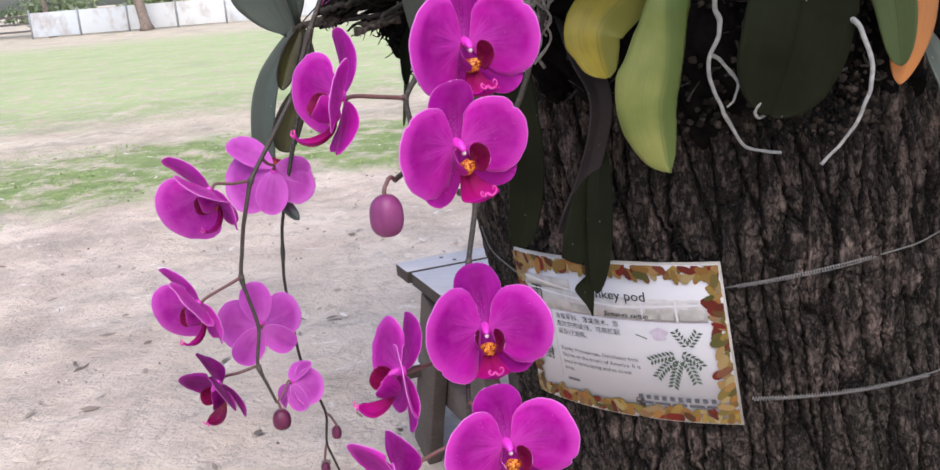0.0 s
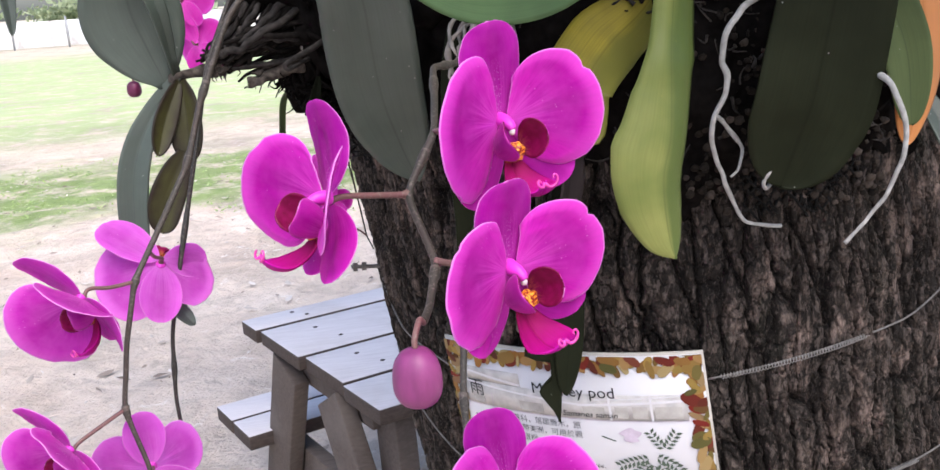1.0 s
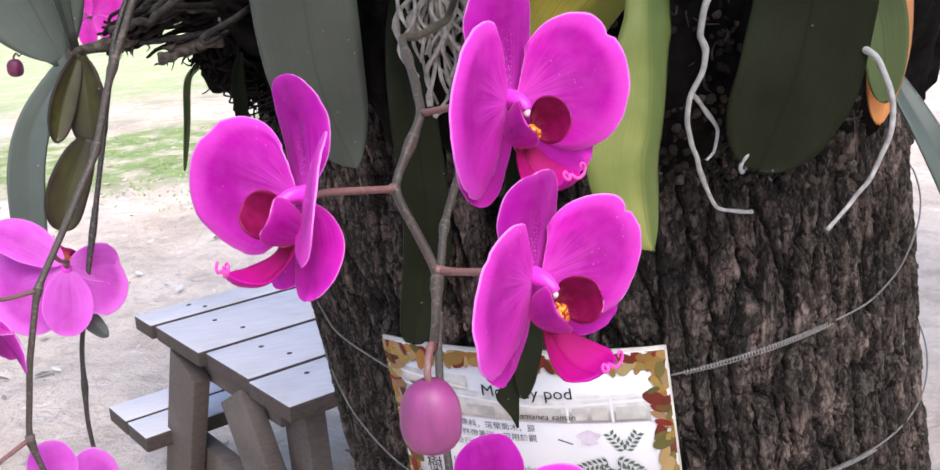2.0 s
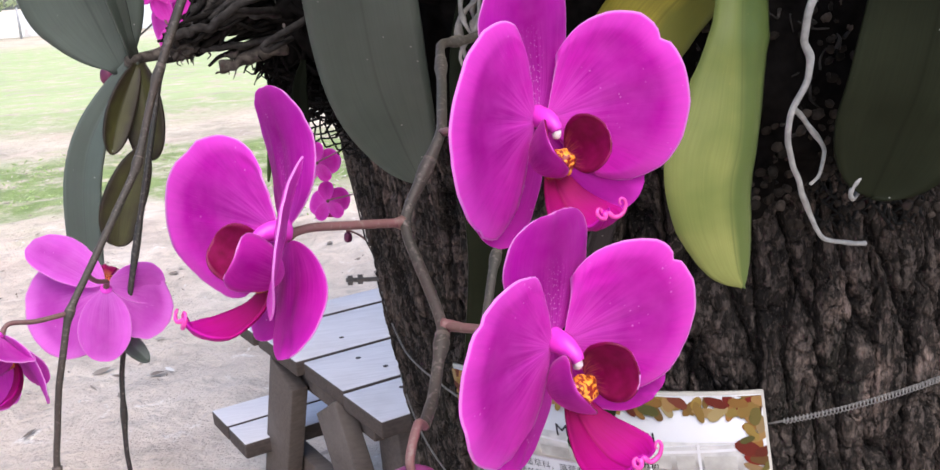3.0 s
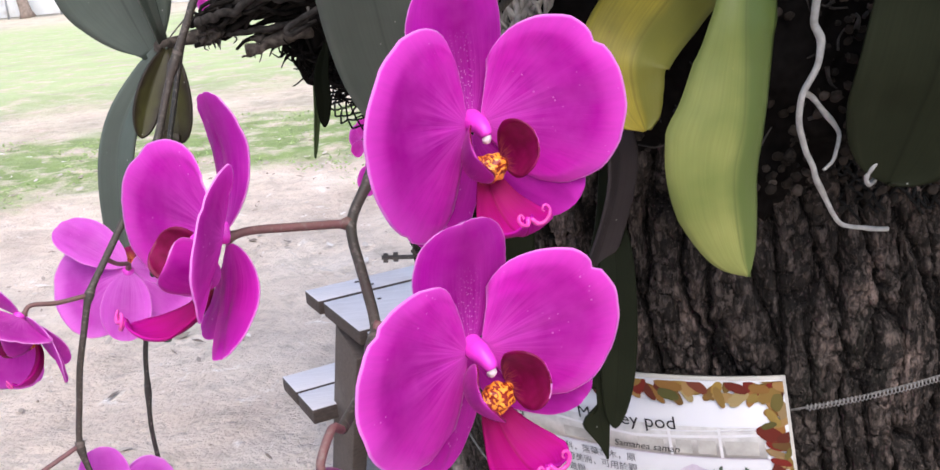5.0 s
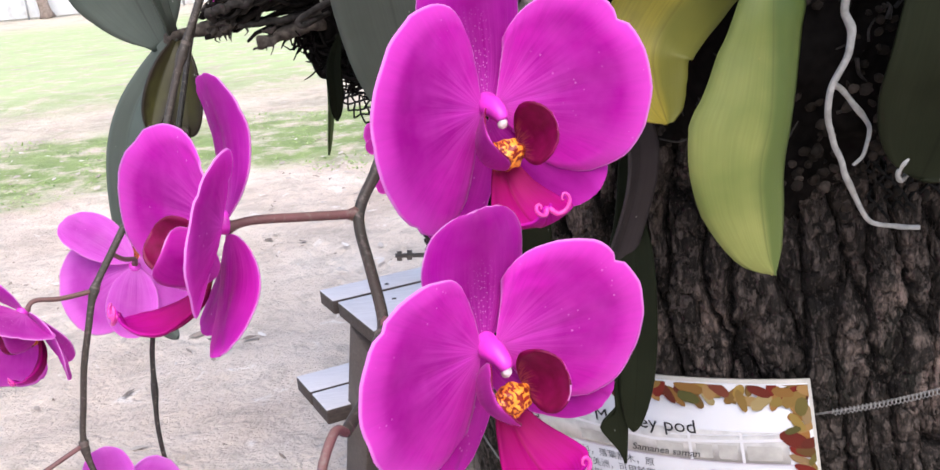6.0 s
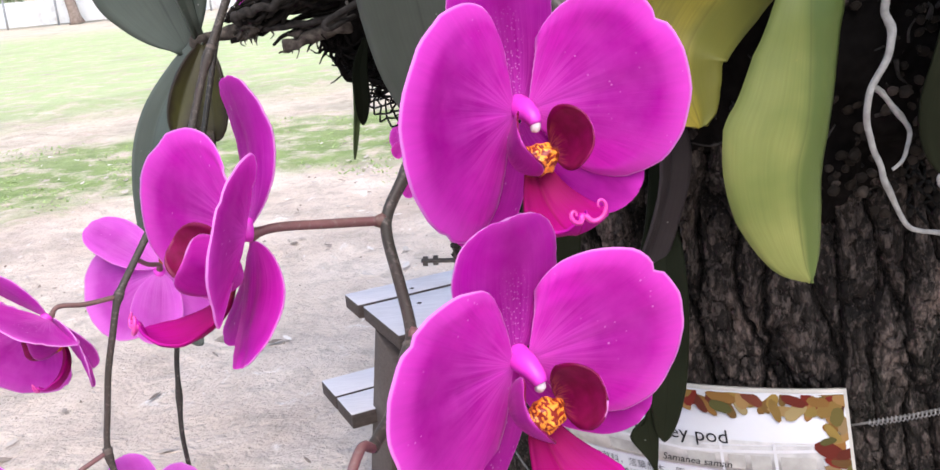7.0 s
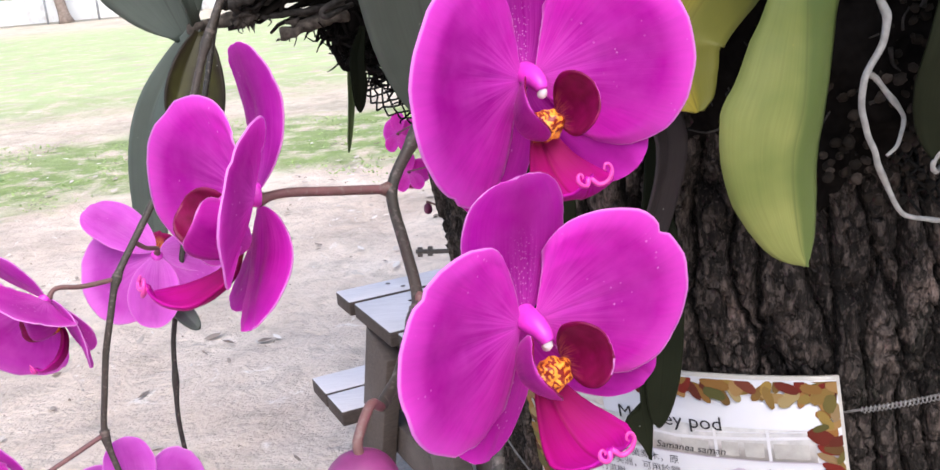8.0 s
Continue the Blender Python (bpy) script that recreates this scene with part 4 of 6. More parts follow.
def mid_lobe(rng, nu=24, nv=15):
    """The lip's middle lobe: a keeled arrowhead that juts forward and down, its shoulders raised."""
    line = glide([(0, -0.007, -0.014), (0, -0.0105, -0.023), (0, -0.018, -0.0300), (0, -0.0275, -0.0335), (0, -0.0350, -0.0322), (0, -0.0398, -0.0285), (0, -0.0418, -0.0225)], 8)
    arr = np.array([tuple(p) for p in line])
    f = np.linspace(0, 1, len(arr))
    k = rng.uniform(0, 40)

    def fn(u, v):
        c = [np.interp(u, f, arr[:, i]) for i in range(3)]
        half = np.interp(u, (0, 0.10, 0.26, 0.42, 0.54, 0.70, 0.82, 0.92, 1.0), (0.0030, 0.0045, 0.0085, 0.0130, 0.0150, 0.0110, 0.0058, 0.0026, 0.0012))
        y = c[1] - 0.10 * half * v * v + 0.0012 * np.exp(-(v / 0.12) ** 2)
        z = c[2] + 0.30 * half * v * v - 0.0010 * np.exp(-(v / 0.12) ** 2) + 0.0012 * (value_noise(u * 7 + k, v * 4 + k, 3) - 0.5)
        return half * v, y, z

    return sheet("lip", fn, nu, nv, 0.0009)


STANDARD = ((-80, 20, 0.055, 1.0, 0, 0.08), (80, 20, 0.055, 1.0, 0, 0.08), (0, -3, 0.050, 0.040, 0, 0.0), (-146, 2, 0.049, 0.036, 0, 0.02), (144, 4, 0.049, 0.036, 0, 0.02))


def flower(centre, yaw, pitch, roll, seed, foot=None, pieces=STANDARD, size=1.0, petals=None, opened=1.0, label="", group="orchid flowers", small=False, skirt=0.0):
    """An orchid flower. At yaw 0 it faces -y; yaw turns it to +x, pitch up, roll clockwise for the viewer. pieces: for the two petals, the upper sepal and
    the two lower sepals the angle in the flower's plane, the forward tilt, length, width, twist and cupping. opened: 0 closed .. 1 flat."""
    rng = np.random.default_rng(seed)
    mat = petals or PETAL
    m = Matrix.Translation(centre) @ pose(0, 0, 0, 0, 0, yaw) @ pose(0, 0, 0, -pitch) @ pose(0, 0, 0, 0, roll, 0) @ Matrix.Scale(size, 4)
    ob = thing("orchid_flower", m, label or "open magenta orchid flower with a crimson lip on its spike", "orchid flower", group)
    ob.matrix_world = m
    n, k = (14, 13) if small else (32, 41)
    shut = (1 - opened) * 55
    left, right, top, low_left, low_right = [(a, t + shut, *rest) for a, t, *rest in pieces]
    part("dorsal_sepal", sepal_petal("dorsal_sepal", top, (0, 0.0015, 0.003), rng, n, k), PETAL_DORSAL if mat is PETAL else mat, ob)
    for s, piece in ((-1, low_left), (1, low_right)):
        part("lateral_sepal", sepal_petal("lateral_sepal", piece, (s * 0.002, 0.002, -0.002), rng, n, k), PETAL_LOW if mat is PETAL else mat, ob)
    for s, piece in ((-1, left), (1, right)):
        part("petal", fan_petal("petal", piece, (s * 0.003, -0.001, 0.001), rng, -s, n, k, skirt if s < 0 else 0.0), mat, ob)
    # the lip: a middle lobe with two curled tendrils, two upright side lobes and a callus
    lip = part("lip", mid_lobe(rng), LIP if mat is not PETAL_DARK else LOBE, ob, "crimson lip with orange throat")
    for s in (-1, 1):
        # one side lobe folds further in over the callus than the other
        me = sepal_petal("side_lobe", (38 if s > 0 else -25, 50, 0.0240, 0.0220, -s * (58 if s > 0 else 74), 0.14), (s * 0.0080, -0.0055, -0.0140), rng, 16, 15, (0.55, 0.36), -0.26)
        me.materials.append(LOBE)
        me.materials.append(mat)
        # crimson within, petal-coloured on the outer face
        for f in me.polygons:
            f.material_index = 1 if f.normal.x * s > 0.0 else 0
        part("side_lobe", me, None, lip)
    if not small:
        for s in (-1, 1):
            w = 0.52 if s > 0 else 0.34
            pts = [Vector((s * x * w, y - 0.0078, -0.0228 + z * w)) for x, y, z in ((0.001, -0.0335, -0.001), (0.005, -0.0355, -0.005), (0.011, -0.0360, -0.0035), (0.0145, -0.0355, 0.0015), (0.0135, -0.0350, 0.006), (0.0105, -0.0350, 0.007), (0.0090, -0.0355, 0.0045), (0.0102, -0.0358, 0.0033))]
            part("tendril", tube(bmesh.new(), pts, 0.0010, 0.0003, 7, 4), TENDRIL, lip, "curled pink tendril")
    part("callus", blob(bmesh.new(), (0, -0.0120, -0.0135), (0.0070, 0.0046, 0.0056), 0.3, seed, 4), CALLUS, lip, "orange callus with brown stripes")
    bm = bmesh.new()
    tube(bm, [(0, 0.002, 0.0020), (0, -0.005, 0.0026), (0, -0.0100, 0.0012), (0, -0.0120, -0.0006)], 0.0046, 0.0022, 14, 5)
    col = part("column", bm, COLUMN, ob)
    part("anther_cap", blob(bmesh.new(), (0, -0.0114, -0.0016), (0.0019, 0.0017, 0.0022), 0.25, seed, 3), CAP, col, "small white anther cap")
    if foot:
        f = m.inverted() @ Vector(foot)
        bm = bmesh.new()
        start = Vector((0, 0.001, 0))
        tube(bm, [start, start + Vector((0, 0.010, 0.001)), (start + f) / 2 + Vector((0, 0.002, 0.001)), f], 0.0017, 0.0019, 8, 5, ((0.0, 0.0012, 0.1),))
        part("pedicel", bm, PEDICEL, ob, "mauve-brown flower stalk")
    return ob


def bud(centre, length, width, foot, mat=BUD, seed=0, turn=(0, 0, 0), label="closed mauve orchid bud hanging from its spike"):
    ob = thing("flower_bud", Matrix.Translation(centre) @ pose(0, 0, 0, *turn), label, "flower bud", "orchid buds")
    bm = bmesh.new()
    bmesh.ops.create_uvsphere(bm, u_segments=24, v_segments=18, radius=1.0)
    for v in bm.verts:
        z, a = v.co.z, math.atan2(v.co.y, v.co.x)
        ring = math.hypot(v.co.x, v.co.y)
        k = (max(0.0, 1 - abs(z) ** 2.5) ** 0.42) / max(ring, 1e-6) * (1 - 0.05 * z) * (1 - 0.06 * abs(math.cos(1.5 * a + seed)) ** 8)
        v.co = Vector((v.co.x * width / 2 * k, v.co.y * width / 2 * k, z * length / 2)) if ring > 1e-4 else Vector((0, 0, z * length / 2))
    part("bud", bm, mat, ob)
    f = ob.matrix_world.inverted() @ Vector(foot)
    bm = bmesh.new()
    tube(bm, [(0, 0, length * 0.47), (0, 0.001, length * 0.62), f * 0.6 + Vector((0, 0, length * 0.4)), f], 0.0016, 0.0017, 7, 5)
    part("pedicel", bm, PEDICEL, ob)
    return ob


def spike(points, r0, r1, label, mat=STEM, nodes=(), bracts=()):
    ob = thing("flower_spike", Matrix.Translation(points[0]), label, "flower spike", "orchid flower spikes")
    bm = bmesh.new()
    line = [Vector(points[0])]
    for a, b in zip(points, points[1:]):
        a, b = Vector(a), Vector(b)
        line += [a.lerp(b, 0.12), a.lerp(b, 0.5), a.lerp(b, 0.88)]
    line.append(Vector(points[-1]))
    tube(bm, line, r0, r1, 10, 4, [(c, r0 * 0.4, 0.012) for c in nodes])
    under(part("stem", bm, mat), ob)
    run = glide(line, 4)
    for c in nodes:
        i = min(max(int(c * (len(run) - 1)), 2), len(run) - 3)
        bm = tube(bmesh.new(), [run[i - 1], run[i], run[i + 1]], r0 * 1.12, r0 * 0.95, 10, 2)
        under(part("node", bm, mat if mat is STEM_DARK else NODE, None, "pale scale at a node"), ob)
    for p, d in bracts:
        bm, p, d = bmesh.new(), Vector(p), Vector(d)
        tube(bm, [p, p + d * 0.5, p + d], r0 * 1.25, r0 * 0.3, 8, 3)
        under(part("bract", bm, PEDICEL), ob)
    return ob


# main spike in front of the trunk
C_AT = (-0.1086, 0.7921, 1.6224)
N_A, N_C, N_B, N_D = (-0.039, 0.838, 1.649), (-0.061, 0.817, 1.6165), (-0.053, 0.774, 1.585), (-0.062, 0.748, 1.568)
spike([(0.08, 1.16, 1.70), (0.035, 1.04, 1.683), (0.0, 0.975, 1.679), (-0.020, 0.951, 1.679), (-0.030, 0.888, 1.664), N_A, N_C, N_B, N_D, (-0.068, 0.730, 1.566)], 0.0027, 0.0021,
      "grey-brown zigzag orchid spike carrying three flowers and a bud", STEM, (0.28, 0.4, 0.6, 0.8), ((N_C, (-0.006, -0.003, 0.001)), (N_B, (0.007, -0.004, 0.001))))
flower((-0.0081, 0.7884, 1.6570), 18.8, -9.1, -5.9, 11, N_A, ((-70.6, 22.0, 0.0543, 1.109, 6.8, 0.079), (82.1, 18.0, 0.0565, 1.04, -4.4, 0.076), (1.3, -4.9, 0.0542, 0.0399, 2.6, -0.007), (-149.5, 8.0, 0.0486, 0.0351, -6.1, 0.028), (135.7, 14.0, 0.0510, 0.0360, 6.7, 0.051)), skirt=1.0)
flower((-0.0196, 0.7346, 1.5871), 25.6, -11.4, -9.9, 12, N_B, ((-72.8, 16.1, 0.0536, 0.996, 3.2, 0.072), (85.6, 15.6, 0.0520, 0.998, -6.5, 0.071), (7.9, -2.3, 0.0471, 0.0389, 1.6, 0.007), (-149.0, 5.1, 0.0468, 0.0352, -8.2, 0.015), (132.6, 14.5, 0.0487, 0.0359, 14.8, 0.040)), skirt=1.0)
flower(C_AT, -68.4, 0.2, -1.6, 13, N_C, ((-83.0, 20.7, 0.0622, 0.90, 5.9, 0.092), (81.0, 20.0, 0.0500, 1.0, -20.0, 0.08), (-17.0, -16.0, 0.0525, 0.0360, 10.0, 0.25), (-158.0, 6.0, 0.0440, 0.0320, 10.0, 0.20), (158.0, 6.3, 0.0443, 0.0312, -19.0, 0.267)))
bud((-0.075, 0.714, 1.543), 0.032, 0.026, (-0.068, 0.730, 1.566))

# second spike below, hanging lower in front of the sign
spike([(0.08, 1.15, 1.66), (0.042, 1.05, 1.577), (0.012, 1.0, 1.545), (-0.010, 0.95, 1.50), (-0.022, 0.91, 1.45), (-0.027, 0.875, 1.41), (-0.030, 0.83, 1.36), (-0.034, 0.79, 1.29)], 0.0032, 0.0022,
      "long grey-brown orchid spike with four open flowers", STEM, (0.3, 0.45, 0.6, 0.75))
flower((-0.0111, 0.8237, 1.4082), 6.4, -1.5, -3.1, 14, (-0.027, 0.875, 1.41), ((-74.1, 23.8, 0.0575, 1.10, 7.7, 0.083), (84.5, 20.5, 0.0594, 1.051, -4.4, 0.081), (-2.9, -8.6, 0.0561, 0.0419, -3.1, -0.037), (-146.8, 3.3, 0.0502, 0.0361, 0.8, 0.014), (139.1, 5.2, 0.0513, 0.0367, 0.8, 0.019)), skirt=1.0)
flower((-0.0001, 0.7604, 1.3277), 15.0, -2.4, -3.8, 15, (-0.030, 0.815, 1.345), ((-77.1, 14.7, 0.0567, 1.02, 1.6, 0.073), (80.9, 18.3, 0.0591, 1.026, -2.9, 0.078), (-3.2, -5.2, 0.0506, 0.0421, -3.6, -0.009), *STANDARD[3:]), skirt=1.0)
flower((-0.0854, 0.8078, 1.3792), -67.6, 3.3, 3.7, 16, (-0.029, 0.845, 1.38), ((-75.4, 5.0, 0.0568, 1.037, 10.1, 0.063), (78.3, 13.1, 0.0554, 1.01, 9.5, 0.069), (-3.0, -7.2, 0.0520, 0.0401, 3.8, -0.015), *STANDARD[3:]))
flower((-0.0941, 0.7625, 1.3054), -57.6, -13.6, 16.4, 17, (-0.032, 0.80, 1.32), ((-83.2, 20.2, 0.0488, 0.967, -9.7, 0.078), (80.0, 22.0, 0.0550, 1.0, 0.0, 0.08), (10.7, -5.2, 0.0485, 0.0408, 15.7, 0.017), *STANDARD[3:]))

# hanging spray by the open field
S1 = [(-0.10, 1.30, 1.80), (-0.170, 1.24, 1.722), (-0.203, 1.22, 1.649), (-0.222, 1.20, 1.590), (-0.250, 1.17, 1.541), (-0.276, 1.145, 1.497), (-0.288, 1.13, 1.446), (-0.297, 1.12, 1.387), (-0.281, 1.11, 1.328), (-0.287, 1.10, 1.283), (-0.270, 1.10, 1.234)]
spike(S1, 0.0034, 0.0018, "dark grey-brown hanging orchid spike full of flowers", STEM, (0.2, 0.3, 0.5, 0.7, 0.9))
flower((-0.3161, 1.1164, 1.4939), -42.2, -33.7, -29.6, 21, S1[5], ((-82.1, 40.7, 0.0688, 1.074, 0, 0.105), (75.9, 28.6, 0.0576, 1.02, 5.7, 0.088), (-3.2, 6.2, 0.0609, 0.0403, 3.8, 0.045), (-145, 6, 0.050, 0.036, 0, 0.03), (156.1, 20.3, 0.0577, 0.0374, 1.1, 0.097)), petals=PETAL_SPRAY, label="cupped magenta orchid flower with a crimson lip on its spike")
flower((-0.2592, 1.2024, 1.4973), 202.1, -42.5, 163.8, 22, (-0.262, 1.158, 1.520), ((-70.3, 30.4, 0.0653, 1.074, -4.0, 0.09), (80, 22, 0.055, 1.0, 0, 0.08), (0.4, 9.1, 0.0568, 0.0387, 1.0, 0.049), (-124.3, 4.1, 0.0668, 0.0387, -0.9, 0.018), (108.0, 24.8, 0.0522, 0.0340, 23.8, 0.006)), petals=PETAL_PALE, label="pale pink back of an orchid flower on its spike")
flower((-0.3386, 1.0831, 1.3699), -47.5, -21.9, -22.7, 23, S1[7], ((-78.6, 31.6, 0.0607, 1.035, 1.6, 0.092), (77.3, 24.8, 0.0569, 1.017, 1.0, 0.083), (-2.4, 10.1, 0.0573, 0.0402, 1.1, 0.06), (-145, 4, 0.049, 0.036, 0, 0.03), (150.9, 13.4, 0.0554, 0.0365, -1.1, 0.06)), petals=PETAL_SPRAY, label="cupped magenta orchid flower with a crimson lip on its spike")
flower((-0.2836, 1.1321, 1.3217), 193.6, -1.1, 3.8, 24, S1[8], ((-83.7, 20.9, 0.0510, 0.976, 0.6, 0.078), (80.3, 16.5, 0.0529, 1.0, 0.4, 0.074), (1.3, 2.4, 0.0524, 0.0377, -1.1, 0.02), (-138.6, 5.1, 0.0470, 0.0337, 3.3, 0.021), (140.9, 0, 0.0506, 0.0374, 1.2, 0)), petals=PETAL_PALE, label="pale pink back of an orchid flower on its spike")
flower((-0.3356, 1.1023, 1.2628), -43.7, -30.5, 0, 25, S1[9], ((-80.2, 23.1, 0.051, 0.75, -3.9, 0.082), (79.1, 20.9, 0.0562, 0.75, -2.1, 0.079), (3.7, -5.0, 0.046, 0.043, 5.4, 0.002), (-145, 8, 0.044, 0.034, 0, 0.03), (145.5, 10.8, 0.0479, 0.0356, 2.3, 0.044)), petals=PETAL_DARK, label="half-open deep purple orchid flower on its spike")
flower((-0.254, 1.120, 1.249), 150, -40, 0, 26, S1[10], size=0.72, petals=PETAL_PALE, opened=0.45, label="half-open pink orchid flower nodding from its spike")
bud((-0.267, 1.10, 1.212), 0.026, 0.022, S1[10], BUD_DARK, 2, label="round maroon orchid bud at the spike's end")

# thin second stem behind the spray
S2 = [(-0.15, 1.32, 1.78), (-0.198, 1.27, 1.675), (-0.218, 1.24, 1.591), (-0.244, 1.21, 1.487), (-0.258, 1.20, 1.425), (-0.262, 1.19, 1.360), (-0.253, 1.18, 1.256), (-0.226, 1.17, 1.184), (-0.231, 1.17, 1.142), (-0.216, 1.17, 1.095)]
spike(S2, 0.0026, 0.0014, "thin dark orchid spike ending in small buds", STEM_DARK, (0.3, 0.5, 0.7))
bud((-0.216, 1.17, 1.157), 0.018, 0.013, S2[7], BUD_DARK, 3, label="small maroon orchid bud on a thin spike")
bud((-0.236, 1.17, 1.108), 0.016, 0.012, S2[8], BUD_DARK, 4, label="small maroon orchid bud on a thin spike")

# spray behind the trunk and above the field
S3 = [(0.06, 1.70, 1.60), (-0.02, 1.80, 1.55), (-0.038, 1.85, 1.485), (-0.025, 1.90, 1.408), (-0.015, 1.90, 1.335), (-0.005, 1.90, 1.31)]
spike(S3, 0.002, 0.0011, "thin dark spike with small pink orchid flowers", STEM_DARK, (0.5,))
flower((-0.074, 1.95, 1.451), 155, -10, 0, 31, S3[2], size=0.62, petals=PETAL_SMALL, small=True, label="small pink orchid flower on a thin spike")
flower((-0.064, 1.95, 1.389), 165, -25, 8, 32, S3[3], size=0.62, petals=PETAL_SMALL, small=True, label="small pink orchid flower on a thin spike")
bud((-0.041, 1.90, 1.342), 0.017, 0.013, S3[4], BUD_DARK, 5, label="small maroon orchid bud on a thin spike")
S4 = [(-0.12, 1.62, 1.80), (-0.21, 1.72, 1.80), (-0.262, 1.76, 1.745), (-0.256, 1.765, 1.69), (-0.33, 1.95, 1.645), (-0.375, 2.08, 1.618)]
spike(S4, 0.0018, 0.001, "thin dark spike with small pink orchid flowers", STEM_DARK, (0.5,))
flower((-0.254, 1.75, 1.742), 160, 0, 0, 33, S4[2], size=0.80, petals=PETAL_SMALL, small=True, label="small magenta orchid flower on a thin spike")
flower((-0.240, 1.75, 1.680), 150, 0, 20, 34, S4[3], size=0.80, petals=PETAL_SMALL, small=True, label="small magenta orchid flower on a thin spike")
bud((-0.385, 2.095, 1.599), 0.029, 0.026, S4[5], BUD_DARK, 6, label="round maroon orchid bud on a thin spike")

# ---- orchid plants: leaves and roots ----


def blade(name, points, width, facing, mat, plant, fold=0.12, curl=0.0, wide_at=(0.55, 0.5), thick=0.0022, base=0.35, label="", twist=0.0, nu=30, outline=None):
    """A strap leaf along a smooth line. facing: where its upper face looks."""
    line = glide(points, 10)
    arr = np.array([tuple(p) for p in line])
    f = np.linspace(0, 1, len(arr))
    face = np.array(Vector(facing).normalized())
    p, q = wide_at
    peak = (p / (p + q)) ** p * (q / (p + q)) ** q

    def fn(u, v):
        uu = 1 - (1 - u) ** 1.6
        c = np.stack([np.interp(uu, f, arr[:, i]) for i in range(3)], -1)
        e = 0.012
        d = np.stack([np.interp(np.clip(uu + e, 0, 1), f, arr[:, i]) - np.interp(np.clip(uu - e, 0, 1), f, arr[:, i]) for i in range(3)], -1)
        d /= np.linalg.norm(d, axis=-1, keepdims=True) + 1e-9
        side = np.cross(np.broadcast_to(face, d.shape), d)
        side /= np.linalg.norm(side, axis=-1, keepdims=True) + 1e-9
        up = np.cross(d, side)
        a = radians(twist) * uu[..., None]
        side, up = side * np.cos(a) + up * np.sin(a), up * np.cos(a) - side * np.sin(a)
        w = np.maximum(uu ** p * (1 - uu) ** q / peak, base * np.clip(1 - uu * 3, 0, 1) ** 0.5 * np.clip(1 - uu, 0, 1))
        h = width / 2 * w
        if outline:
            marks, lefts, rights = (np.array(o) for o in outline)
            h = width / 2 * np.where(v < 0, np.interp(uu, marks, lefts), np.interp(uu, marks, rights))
        bend = fold * np.abs(v) + curl * v * v
        out = c + side * (v * h)[..., None] + up * (bend * h + 0.02 * width * np.sin(6 * uu + 2 * v) * np.abs(v))[..., None]
        return out[..., 0], out[..., 1], out[..., 2]

    return under(part(name, sheet(name, fn, nu, 13, thick), mat, None, label), plant)


def roots(name, lines, r0, r1, mat, plant, label=""):
    for pts in lines:
        bm = bmesh.new()
        wob = [Vector(p) + Vector((noise.noise(Vector(p) * 60), noise.noise(Vector(p) * 60 + Vector((9, 0, 0))), noise.noise(Vector(p) * 60 + Vector((0, 9, 0))))) * 0.0025 for p in glide(pts, 3)]
        tube(bm, wob, r0, r1, 9, 4, [(noise.random(), r0 * 0.16, 0.03) for _ in range(5)])
        under(part(name, bm, mat, None, label), plant)


# keiki at the end of the branch
K = (-0.2395, 1.389, 1.6594)
keiki = thing("orchid_plant", Matrix.Translation(K), "small orchid plant with grey-green leaves on a root branch", "orchid plant", "orchid plants")
bm = bmesh.new()
tube(bm, [(-0.12, 1.44, 1.69), (-0.158, 1.42, 1.679), (-0.189, 1.40, 1.6705), (-0.211, 1.398, 1.6634), K, (-0.246, 1.388, 1.653)], 0.0065, 0.0045, 10, 6, ((0.35, 0.003, 0.06), (0.6, 0.002, 0.05), (0.85, 0.002, 0.06)))
under(part("stem", bm, BRANCH), keiki)
blade("leaf", [(-0.2512, 1.389, 1.6498), (-0.2659, 1.385, 1.6924), (-0.2777, 1.380, 1.7334), (-0.2807, 1.372, 1.79)], 0.106, (0.1, -1, 0.1), LEAF, keiki, 0.08, 0.0, (0.75, 0.5), base=0.15)
blade("leaf", [(-0.2401, 1.389, 1.6595), (-0.2613, 1.385, 1.6302), (-0.2846, 1.380, 1.5942), (-0.2979, 1.376, 1.5538), (-0.3037, 1.372, 1.4997), (-0.305, 1.370, 1.44)], 0.034, (-0.1, -1, 0.3), LEAF, keiki, 0.35, 0.0, (0.5, 0.3))
blade("leaf", [(-0.2378, 1.385, 1.6548), (-0.2507, 1.370, 1.6278), (-0.2600, 1.360, 1.6033), (-0.2658, 1.350, 1.5798)], 0.026, (0.4, -1, 0), LEAF_BROWN, keiki, 0.4, label="browning olive leaf")
blade("leaf", [(-0.2350, 1.385, 1.6546), (-0.2331, 1.375, 1.6255), (-0.2332, 1.370, 1.5960), (-0.2349, 1.365, 1.5690)], 0.037, (-0.3, -1, 0), LEAF_BROWN, keiki, 0.4, 0.0, (0.45, 0.35), label="browning olive leaf")
blade("leaf", [(-0.2397, 1.365, 1.5800), (-0.2547, 1.360, 1.5515), (-0.2672, 1.355, 1.5235), (-0.2730, 1.350, 1.4950)], 0.038, (0.2, -1, 0.1), LEAF_BROWN, keiki, 0.3, 0.0, (0.45, 0.35), label="browning olive leaf")
blade("leaf", [K, (-0.255, 1.34, 1.76), (-0.33, 1.43, 1.835), (-0.428, 1.54, 1.815), (-0.438, 1.543, 1.714)], 0.030, (0.6, -1, 0.2), LEAF, keiki, 0.3)
